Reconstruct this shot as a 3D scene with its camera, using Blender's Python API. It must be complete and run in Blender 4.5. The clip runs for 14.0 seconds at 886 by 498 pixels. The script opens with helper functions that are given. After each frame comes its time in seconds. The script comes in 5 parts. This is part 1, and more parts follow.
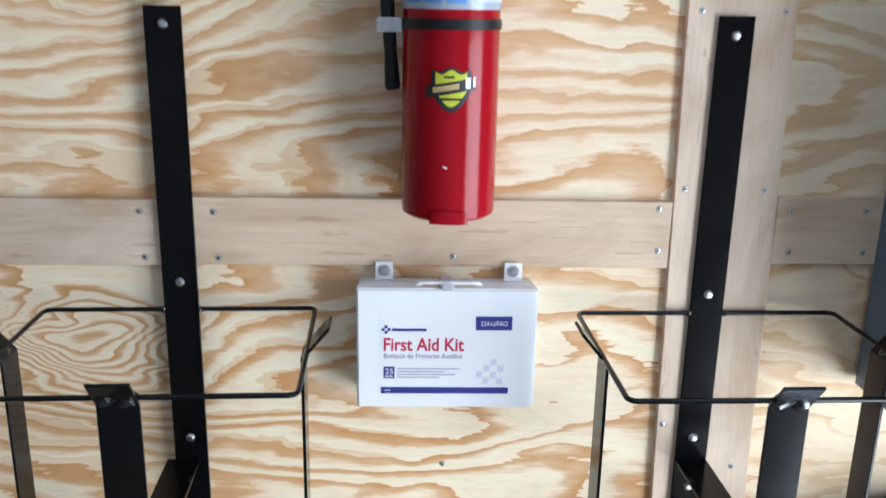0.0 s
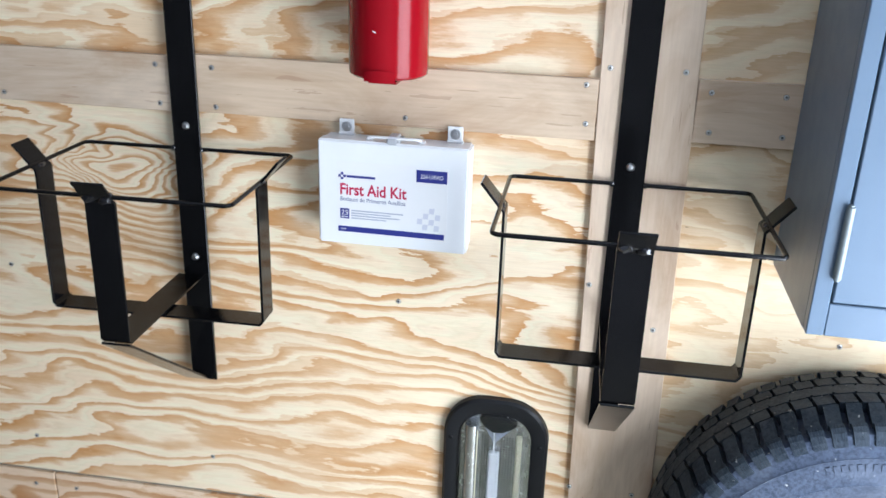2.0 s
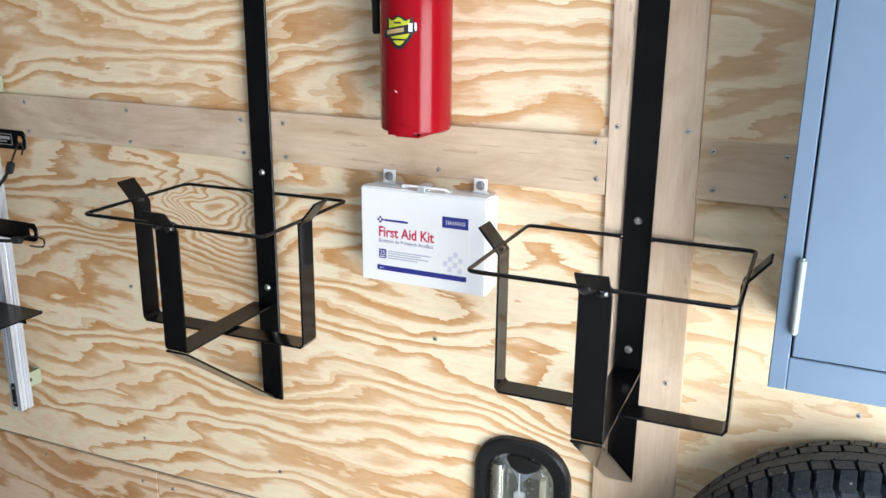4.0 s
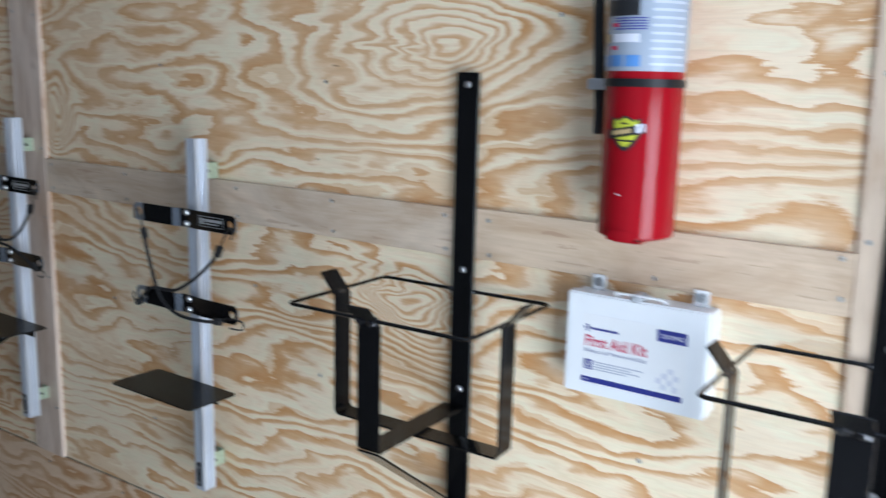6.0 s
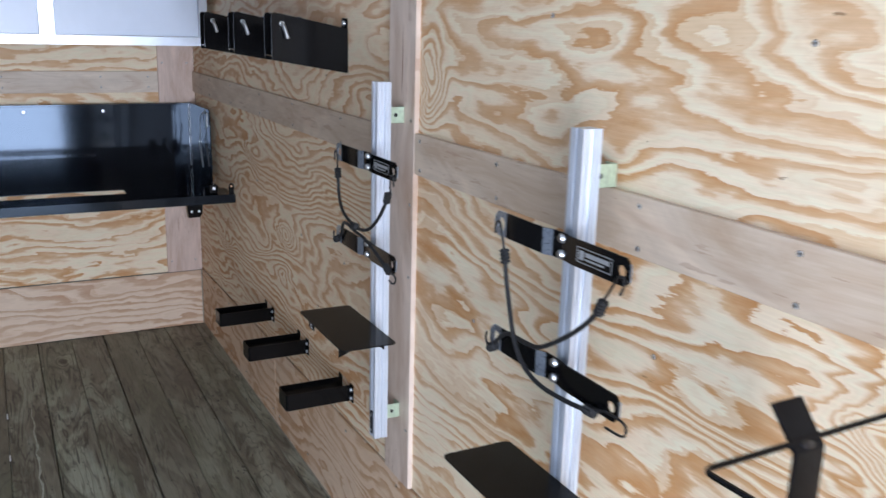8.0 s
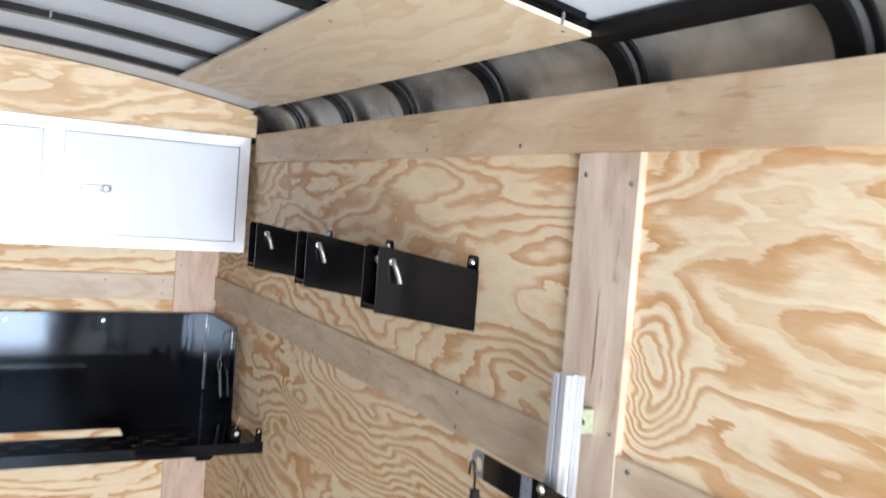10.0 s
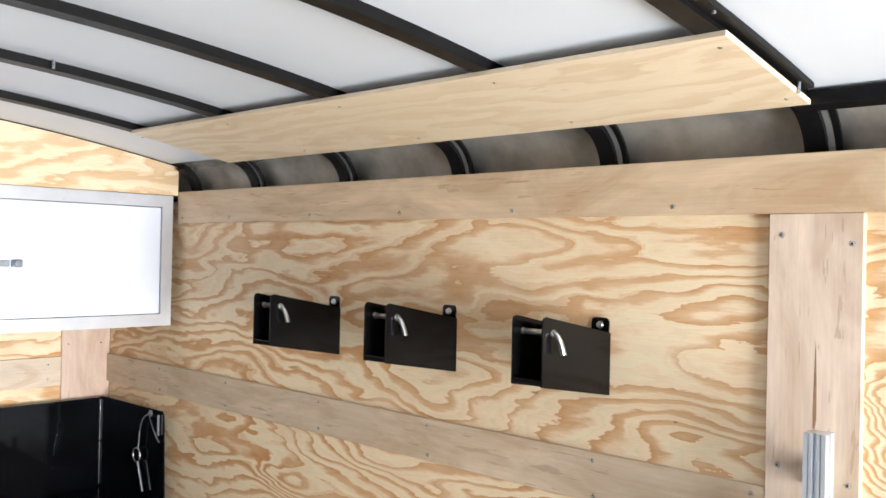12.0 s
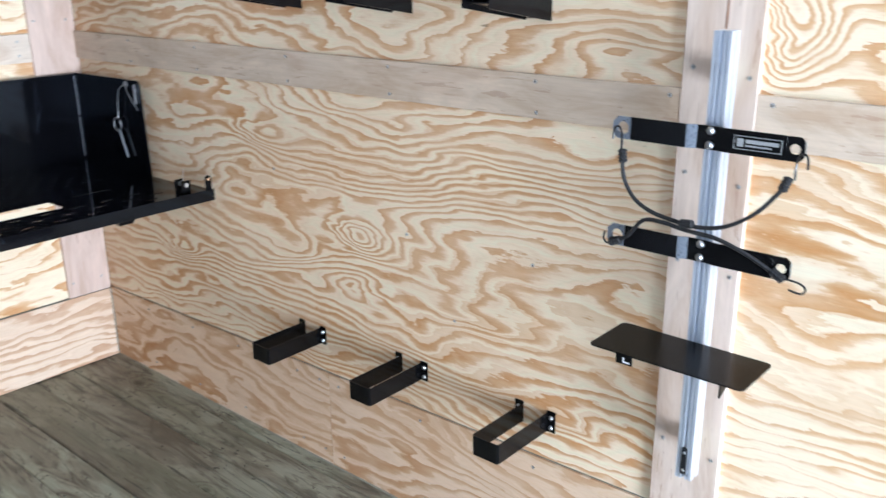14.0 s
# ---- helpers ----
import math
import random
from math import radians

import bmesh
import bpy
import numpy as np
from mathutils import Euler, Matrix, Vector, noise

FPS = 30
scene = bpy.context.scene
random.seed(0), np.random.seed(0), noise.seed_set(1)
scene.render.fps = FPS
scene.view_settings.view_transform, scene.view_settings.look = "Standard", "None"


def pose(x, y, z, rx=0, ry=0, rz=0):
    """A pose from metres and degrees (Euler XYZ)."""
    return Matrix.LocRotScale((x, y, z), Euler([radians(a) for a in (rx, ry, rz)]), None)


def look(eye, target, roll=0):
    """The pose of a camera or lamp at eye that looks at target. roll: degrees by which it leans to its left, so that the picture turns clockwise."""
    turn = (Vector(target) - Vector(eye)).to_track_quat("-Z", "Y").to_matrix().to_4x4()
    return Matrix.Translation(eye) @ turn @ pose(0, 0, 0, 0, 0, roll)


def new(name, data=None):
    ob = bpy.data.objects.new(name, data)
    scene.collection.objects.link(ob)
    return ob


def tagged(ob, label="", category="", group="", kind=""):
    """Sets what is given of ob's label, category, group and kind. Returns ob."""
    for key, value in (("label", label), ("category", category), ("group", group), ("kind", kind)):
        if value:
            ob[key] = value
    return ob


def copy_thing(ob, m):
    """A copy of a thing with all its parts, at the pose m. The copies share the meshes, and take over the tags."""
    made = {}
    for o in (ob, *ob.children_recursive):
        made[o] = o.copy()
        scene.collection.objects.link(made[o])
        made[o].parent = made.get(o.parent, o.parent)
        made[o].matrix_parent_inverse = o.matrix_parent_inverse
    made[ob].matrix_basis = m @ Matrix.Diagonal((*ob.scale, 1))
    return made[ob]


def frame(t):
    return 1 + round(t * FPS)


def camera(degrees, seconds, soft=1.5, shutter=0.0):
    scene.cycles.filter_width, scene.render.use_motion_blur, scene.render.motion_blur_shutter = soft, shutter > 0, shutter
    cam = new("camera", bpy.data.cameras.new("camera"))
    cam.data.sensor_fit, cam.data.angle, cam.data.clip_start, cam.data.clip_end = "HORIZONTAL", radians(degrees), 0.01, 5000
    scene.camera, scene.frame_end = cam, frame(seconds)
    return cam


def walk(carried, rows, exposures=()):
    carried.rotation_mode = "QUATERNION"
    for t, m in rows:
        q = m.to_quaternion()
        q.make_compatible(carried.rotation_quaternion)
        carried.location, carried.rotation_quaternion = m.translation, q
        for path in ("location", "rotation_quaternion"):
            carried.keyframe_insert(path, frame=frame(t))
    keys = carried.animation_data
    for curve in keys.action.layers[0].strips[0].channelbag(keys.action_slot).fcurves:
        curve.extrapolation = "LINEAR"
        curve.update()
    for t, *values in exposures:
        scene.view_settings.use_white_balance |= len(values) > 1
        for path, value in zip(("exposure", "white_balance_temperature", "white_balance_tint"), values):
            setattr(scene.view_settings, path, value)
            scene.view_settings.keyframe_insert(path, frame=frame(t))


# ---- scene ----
cam = camera(53.8, 14.0, shutter=0.45)
PATH = [
    (0, (0.036, 0.076, 1.629), (0.105, 1.997, 1.078), 1.1),
    (0.5, (0.085, 0.146, 1.611), (0.088, 2.035, 0.953), 1.8),
    (1, (0.139, 0.135, 1.614), (0.092, 2.005, 0.907), 2.7),
    (1.5, (0.268, -0.008, 1.58), (0.108, 1.867, 0.902), 2.3),
    (2, (0.43, -0.128, 1.587), (0.104, 1.712, 0.874), 1.9),
    (2.5, (0.629, -0.135, 1.555), (0.03, 1.678, 0.959), 1.8),
    (3, (0.767, -0.121, 1.554), (0.045, 1.652, 0.973), 0.5),
    (3.2, (0.792, -0.124, 1.556), (0.019, 1.63, 0.983), 0.0),
    (5.3, (0.796, -0.22, 1.621), (-0.032, 1.525, 1.104), 1.4),
    (5.5, (0.783, -0.209, 1.619), (-0.093, 1.525, 1.142), 1.4),
    (6, (0.669, -0.131, 1.588), (-0.466, 1.473, 1.218), 1.4),
    (6.5, (0.506, -0.014, 1.605), (-0.835, 1.405, 1.171), 0.7),
    (7, (0.403, 0.201, 1.591), (-1.159, 1.363, 1.133), 0.9),
    (7.5, (0.312, 0.371, 1.605), (-1.38, 1.324, 1.126), 0.7),
    (8, (0.082, 0.413, 1.597), (-1.637, 1.307, 1.101), 1.6),
    (8.5, (-0.148, 0.437, 1.613), (-1.878, 1.285, 1.076), 1.0),
    (9, (-0.415, 0.506, 1.612), (-2.206, 1.259, 1.137), 1.3),
    (9.2, (-0.474, 0.503, 1.631), (-2.304, 1.232, 1.283), 2.2),
    (11.3, (-1.353, 0.079, 1.731), (-2.855, 1.395, 1.827), 1.8),
    (11.5, (-1.377, -0.011, 1.732), (-2.822, 1.371, 1.794), 1.0),
    (12, (-1.38, -0.157, 1.733), (-2.756, 1.295, 1.742), 1.2),
    (12.5, (-1.321, -0.185, 1.711), (-2.754, 1.208, 1.628), 0.8),
    (13, (-1.232, -0.177, 1.63), (-2.699, 1.141, 1.297), 1.4),
    (13.5, (-1.203, -0.206, 1.586), (-2.594, 1.1, 0.987), 0.8),
    (14, (-1.22, -0.313, 1.594), (-2.463, 1.119, 0.957), -0.5),
]
walk(cam, [(t, look(eye, target, roll)) for t, eye, target, roll in PATH],
     exposures=[(0.0, -0.56, 6350, 14), (1.0, -0.49, 6200, 14), (2.0, -0.41, 6400, 15), (3.0, -0.36, 6800, 15), (5.5, -0.42, 7100, 16), (6.0, -0.60, 6100, 13), (6.5, -0.40, 6150, 16), (7.5, -0.02, 5950, 19),
                (8.5, 0.28, 6400, 18), (9.0, 0.51, 6600, 18), (11.5, 1.31, 7700, 17), (12.5, 1.36, 7400, 16), (13.0, 1.35, 6700, 13), (14.0, 1.45, 6000, 14)])

# ---- world and light ----
world = bpy.data.worlds.new("sky")
scene.world = world
world.use_nodes = True
wn = world.node_tree
sky = wn.nodes.new("ShaderNodeTexSky")
sky.sky_type, sky.sun_disc = "NISHITA", False
sky.sun_elevation, sky.sun_rotation = radians(48), radians(60)
wn.nodes["Background"].inputs["Strength"].default_value = 0.15
wn.links.new(sky.outputs["Color"], wn.nodes["Background"].inputs["Color"])

sun = new("sun", bpy.data.lights.new("sun", "SUN"))
sun.data.energy, sun.data.angle, sun.data.color = 1.2, radians(14), (1.0, 0.96, 0.9)
sun.matrix_world = look((6, 3.5, 8), (0, 0, 0))

# daylight that enters by the open rear door
REAR = 1.42
door_light = new("rear_door_daylight", bpy.data.lights.new("rear_door_daylight", "AREA"))
door_light.data.shape, door_light.data.size, door_light.data.size_y = "RECTANGLE", 1.5, 1.66
door_light.data.energy, door_light.data.color = 155, (0.80, 0.91, 1.0)
door_light.matrix_world = look((REAR + 0.05, 0.35, 0.82), (-1.0, 0.35, 1.22))


# ---- materials ----
def nodes_of(name):
    m = bpy.data.materials.new(name)
    m.use_nodes = True
    t = m.node_tree
    return m, t, t.nodes["Principled BSDF"]


def math_node(t, op, a, b=None, c=None):
    n = t.nodes.new("ShaderNodeMath")
    n.operation = op
    for i, v in enumerate((a, b, c)):
        if v is None:
            continue
        if isinstance(v, (int, float)):
            n.inputs[i].default_value = v
        else:
            t.links.new(v, n.inputs[i])
    return n.outputs[0]


def ramp(t, fac, stops, interp="LINEAR"):
    n = t.nodes.new("ShaderNodeValToRGB")
    n.color_ramp.interpolation = interp
    while len(n.color_ramp.elements) < len(stops):
        n.color_ramp.elements.new(0.5)
    for e, (p, c) in zip(n.color_ramp.elements, stops):
        e.position, e.color = p, (*c, 1)
    t.links.new(fac, n.inputs[0])
    return n.outputs[0]


def mix(t, fac, a, b, blend="MIX"):
    n = t.nodes.new("ShaderNodeMix")
    n.data_type, n.blend_type = "RGBA", blend
    for sock, v in ((0, fac), (6, a), (7, b)):
        if isinstance(v, (int, float)):
            n.inputs[sock].default_value = v
        elif isinstance(v, tuple):
            n.inputs[sock].default_value = (*v, 1)
        else:
            t.links.new(v, n.inputs[sock])
    return n.outputs[2]


def grain_coords(t, along, across, spread=7.0):
    """u along the grain, v across it, w a random slice for each piece."""
    tc = t.nodes.new("ShaderNodeTexCoord")
    sep = t.nodes.new("ShaderNodeSeparateXYZ")
    t.links.new(tc.outputs["Object"], sep.inputs[0])
    info = t.nodes.new("ShaderNodeObjectInfo")
    w = math_node(t, "MULTIPLY", info.outputs["Random"], spread)
    return sep.outputs[along], sep.outputs[across], w


def vec(t, x, y, z):
    n = t.nodes.new("ShaderNodeCombineXYZ")
    for i, v in enumerate((x, y, z)):
        if isinstance(v, (int, float)):
            n.inputs[i].default_value = v
        else:
            t.links.new(v, n.inputs[i])
    return n.outputs[0]


def noise_at(t, v, scale, detail=2.0, rough=0.5, distort=0.0):
    n = t.nodes.new("ShaderNodeTexNoise")
    n.inputs["Scale"].default_value, n.inputs["Detail"].default_value = scale, detail
    n.inputs["Roughness"].default_value, n.inputs["Distortion"].default_value = rough, distort
    t.links.new(v, n.inputs["Vector"])
    return n.outputs[0]


def bump(t, bsdf, height, strength, distance=0.002):
    b = t.nodes.new("ShaderNodeBump")
    b.inputs["Strength"].default_value, b.inputs["Distance"].default_value = strength, distance
    t.links.new(height, b.inputs["Height"])
    t.links.new(b.outputs[0], bsdf.inputs["Normal"])


def plywood(name, along, across, flow=17.0, bands=8.5, early=(0.88, 0.725, 0.525), late=(0.62, 0.315, 0.12), pale=0.0, eyes=(), coarse=None, lean=0.0):
    """Rotary-cut softwood plywood: long wavy bands of early and late wood with feathered edges, drawn tight round a few
    eyes, and broad tan flames where the cut lies flat in one growth ring. coarse: the height above which bands widen."""
    m, t, b = nodes_of(name)
    u, v, w = grain_coords(t, along, across)
    sc = lambda x, k: math_node(t, "MULTIPLY", x, k)
    add = lambda x, y: math_node(t, "ADD", x, y)
    big = noise_at(t, vec(t, sc(u, 0.3), v, w), 2.3, 1.0, 0.4, 0.3)
    wide = noise_at(t, vec(t, sc(u, 0.32), sc(v, 1.1), add(w, 3.7)), 6.0, 1.6, 0.45, 0.5)
    mid = noise_at(t, vec(t, sc(u, 0.3), v, w), 17.0, 2.0, 0.5, 0.4)
    torn = noise_at(t, vec(t, sc(u, 0.14), v, w), 210.0, 3.0, 0.65, 0.0)
    ragged = noise_at(t, vec(t, sc(u, 0.3), v, w), 60.0, 4.0, 0.65, 0.3)
    share = noise_at(t, vec(t, sc(u, 0.4), v, add(w, 1.9)), 4.6, 2.5, 0.55, 0.3)
    rise = sc(v, flow)
    if coarse is not None:
        rise = math_node(t, "MULTIPLY_ADD", math_node(t, "MAXIMUM", math_node(t, "SUBTRACT", v, coarse), 0.0), -0.3 * flow, rise)
    h = add(rise, sc(big, bands * 1.5))
    h = add(h, sc(wide, bands * 0.62))
    h = add(h, sc(mid, 1.9))
    if lean:
        h = add(h, sc(u, lean))
    for ex, ez, amp, sx, sz in eyes:
        dx = math_node(t, "MULTIPLY_ADD", math_node(t, "SUBTRACT", u, ex), 1 / sx, math_node(t, "MULTIPLY_ADD", mid, 1.6, -0.8))
        dz = math_node(t, "MULTIPLY_ADD", math_node(t, "SUBTRACT", v, ez), 1 / sz, math_node(t, "MULTIPLY_ADD", wide, 1.4, -0.7))
        r2 = add(math_node(t, "MULTIPLY", dx, dx), math_node(t, "MULTIPLY", dz, dz))
        h = add(h, sc(math_node(t, "POWER", 2.718, sc(r2, -1.0)), amp))
    h = add(h, add(sc(ragged, 0.42), sc(torn, 0.3)))
    band = math_node(t, "FRACT", h)
    # the share of late wood swells and shrinks from place to place
    band = add(band, math_node(t, "MULTIPLY_ADD", share, 1.9, -0.93))
    blend = lambda k: tuple((1 - k) * x + k * y for x, y in zip(early, late))
    pale_c = tuple(min(0.86, 1.04 * x + 0.012) for x in early)
    col = ramp(t, band, [(0.0, early), (0.14, pale_c), (0.38, early), (0.5, blend(0.3)), (0.62, blend(0.72)), (0.8, blend(0.9)), (0.9, late), (0.945, blend(0.16))])
    # some late wood is deeper and redder, and some of its bands are half lost
    deep = noise_at(t, vec(t, sc(u, 0.4), v, w), 7.0, 3.0, 0.6)
    tint = ramp(t, deep, [(0.36, (1.0, 1.0, 1.0)), (0.62, (0.88, 0.77, 0.62))])
    col = mix(t, sc(math_node(t, "GREATER_THAN", band, 0.5), 0.7), col, mix(t, 1.0, col, tint, "MULTIPLY"))
    lost = noise_at(t, vec(t, sc(u, 0.5), v, add(w, 5.3)), 9.0, 3.0, 0.6)
    col = mix(t, ramp(t, lost, [(0.52, (0, 0, 0)), (0.74, (0.45, 0.45, 0.45))]), col, blend(0.2))
    tone = noise_at(t, vec(t, sc(u, 0.5), v, w), 1.6, 2.0)
    col = mix(t, ramp(t, tone, [(0.46, (0.0, 0.0, 0.0)), (0.78, (0.5, 0.5, 0.5))]), col, blend(0.12))
    # orange wash that spreads over both, and thin growth lines between the bands
    wash = noise_at(t, vec(t, sc(u, 0.4), v, w), 8.0, 6.0, 0.66, 0.4)
    col = mix(t, ramp(t, wash, [(0.46, (0, 0, 0)), (0.74, (0.46, 0.46, 0.46))]), col, blend(0.52))
    thin = math_node(t, "FRACT", sc(h, 3.0))
    col = mix(t, sc(wash, 0.5), col, mix(t, 1.0, col, ramp(t, thin, [(0.0, (1, 1, 1)), (0.55, (1, 1, 1)), (0.86, (0.84, 0.73, 0.6)), (1.0, (1, 1, 1))]), "MULTIPLY"))
    fibre = noise_at(t, vec(t, sc(u, 0.03), v, w), 420.0, 2.0, 0.6)
    col = mix(t, 0.16, col, ramp(t, fibre, [(0.3, (0.5, 0.46, 0.43)), (0.7, (1.0, 1.0, 1.0))]), "MULTIPLY")
    # scattered dark resin flecks
    fleck = noise_at(t, vec(t, sc(u, 0.22), v, w), 55.0, 3.0, 0.6)
    col = mix(t, sc(math_node(t, "GREATER_THAN", fleck, 0.77), 0.7), col, (0.2, 0.1, 0.04))
    if pale:
        col = mix(t, pale, col, (0.74, 0.61, 0.46))
    t.links.new(col, b.inputs["Base Color"])
    b.inputs["Roughness"].default_value = 0.55
    b.inputs["Specular IOR Level"].default_value = 0.3
    bump(t, b, fibre, 0.25, 0.0012)
    return m


def lauan(name, along, across, tint=(0.62, 0.455, 0.335)):
    """Smooth pinkish hardwood-faced strips with faint pores and cloudy figure."""
    m, t, b = nodes_of(name)
    u, v, w = grain_coords(t, along, across, 23.0)
    cloud = noise_at(t, vec(t, math_node(t, "MULTIPLY", u, 0.4), math_node(t, "MULTIPLY", v, 1.2), w), 7.0, 5.0, 0.6, 1.2)
    line = noise_at(t, vec(t, math_node(t, "MULTIPLY", u, 0.04), v, w), 190.0, 3.0, 0.6)
    lo, hi = (0.82 * tint[0], 0.74 * tint[1], 0.67 * tint[2]), tuple(min(0.9, 1.16 * x) for x in tint)
    col = ramp(t, cloud, [(0.34, lo), (0.52, tint), (0.68, hi)])
    col = mix(t, 0.2, col, ramp(t, line, [(0.3, (0.62, 0.54, 0.5)), (0.62, (1, 1, 1))]), "MULTIPLY")
    spot = noise_at(t, vec(t, math_node(t, "MULTIPLY", u, 0.25), v, w), 16.0, 2.0, 0.5, 1.0)
    col = mix(t, ramp(t, spot, [(0.58, (0, 0, 0)), (0.76, (0.42, 0.42, 0.42))]), col, (0.44, 0.27, 0.17))
    fleck = noise_at(t, vec(t, math_node(t, "MULTIPLY", u, 0.13), v, math_node(t, "ADD", w, 2.3)), 62.0, 3.0, 0.6)
    patch = noise_at(t, vec(t, math_node(t, "MULTIPLY", u, 0.5), v, w), 5.0, 2.0)
    col = mix(t, math_node(t, "MULTIPLY", math_node(t, "MULTIPLY", math_node(t, "GREATER_THAN", fleck, 0.63), math_node(t, "GREATER_THAN", patch, 0.54)), 0.4), col, (0.36, 0.2, 0.13))
    # short open pores along the grain
    pore = noise_at(t, vec(t, math_node(t, "MULTIPLY", u, 0.07), v, w), 150.0, 1.0)
    col = mix(t, math_node(t, "MULTIPLY", math_node(t, "GREATER_THAN", pore, 0.735), 0.4), col, (0.3, 0.17, 0.1))
    t.links.new(col, b.inputs["Base Color"])
    b.inputs["Roughness"].default_value = 0.5
    b.inputs["Specular IOR Level"].default_value = 0.35
    bump(t, b, line, 0.2, 0.001)
    return m


def paint(name, color, rough=0.4, metal=0.0, peel=0.0, coat=0.0, vary=0.06, scale=3.0, peel_scale=600.0, spec=0.5):
    """Painted, plated or moulded surface with slight mottling and orange peel."""
    m, t, b = nodes_of(name)
    tc = t.nodes.new("ShaderNodeTexCoord")
    n = noise_at(t, tc.outputs["Object"], scale * 4, 4.0, 0.6)
    lo, hi = tuple(max(0, x * (1 - vary)) for x in color), tuple(min(1, x * (1 + vary)) for x in color)
    t.links.new(ramp(t, n, [(0.3, lo), (0.7, hi)]), b.inputs["Base Color"])
    b.inputs["Metallic"].default_value = metal
    b.inputs["Specular IOR Level"].default_value = spec
    r = noise_at(t, tc.outputs["Object"], scale * 9, 3.0, 0.6)
    rr = t.nodes.new("ShaderNodeMapRange")
    rr.inputs["To Min"].default_value, rr.inputs["To Max"].default_value = rough * 0.8, rough * 1.25
    t.links.new(r, rr.inputs["Value"])
    t.links.new(rr.outputs[0], b.inputs["Roughness"])
    b.inputs["Coat Weight"].default_value = coat
    b.inputs["Coat Roughness"].default_value = 0.08
    if peel:
        bump(t, b, noise_at(t, tc.outputs["Object"], peel_scale, 2.0), peel, 0.0006)
    return m


def extruded(name, color, rough, metal):
    """Drawn metal: fine die lines along z, even in gloss."""
    m, t, b = nodes_of(name)
    u, v, w = grain_coords(t, 2, 0)
    tc = t.nodes.new("ShaderNodeTexCoord")
    line = noise_at(t, vec(t, v, math_node(t, "MULTIPLY", u, 0.01), w), 900.0, 2.0, 0.6)
    blur = noise_at(t, tc.outputs["Object"], 5.0, 2.0)
    lo, hi = tuple(x * 0.86 for x in color), tuple(min(1, x * 1.08) for x in color)
    col = ramp(t, line, [(0.3, lo), (0.7, hi)])
    col = mix(t, math_node(t, "MULTIPLY", blur, 0.16), col, lo)
    t.links.new(col, b.inputs["Base Color"])
    b.inputs["Metallic"].default_value, b.inputs["Roughness"].default_value = metal, rough
    return m


def rubber(name, color, dust, spec):
    """Tyre rubber with a pitted skin, broad dusty patches and pale specks of grit."""
    m, t, b = nodes_of(name)
    tc = t.nodes.new("ShaderNodeTexCoord")
    p = tc.outputs["Object"]
    patch = noise_at(t, p, 14.0, 4.0, 0.65)
    pit = noise_at(t, p, 170.0, 3.0, 0.6)
    grit = noise_at(t, p, 120.0, 1.0)
    col = ramp(t, pit, [(0.34, tuple(0.45 * x for x in color)), (0.6, color)])
    col = mix(t, ramp(t, patch, [(0.45, (0, 0, 0)), (0.68, (0.6, 0.6, 0.6))]), col, dust)
    col = mix(t, math_node(t, "MULTIPLY", math_node(t, "GREATER_THAN", grit, 0.76), 0.7), col, (0.3, 0.3, 0.29))
    t.links.new(col, b.inputs["Base Color"])
    b.inputs["Roughness"].default_value = 0.5
    b.inputs["Specular IOR Level"].default_value = spec
    b.inputs["Specular Tint"].default_value = (0.42, 0.62, 1.0, 1)
    bump(t, b, pit, 0.5, 0.0015)
    return m


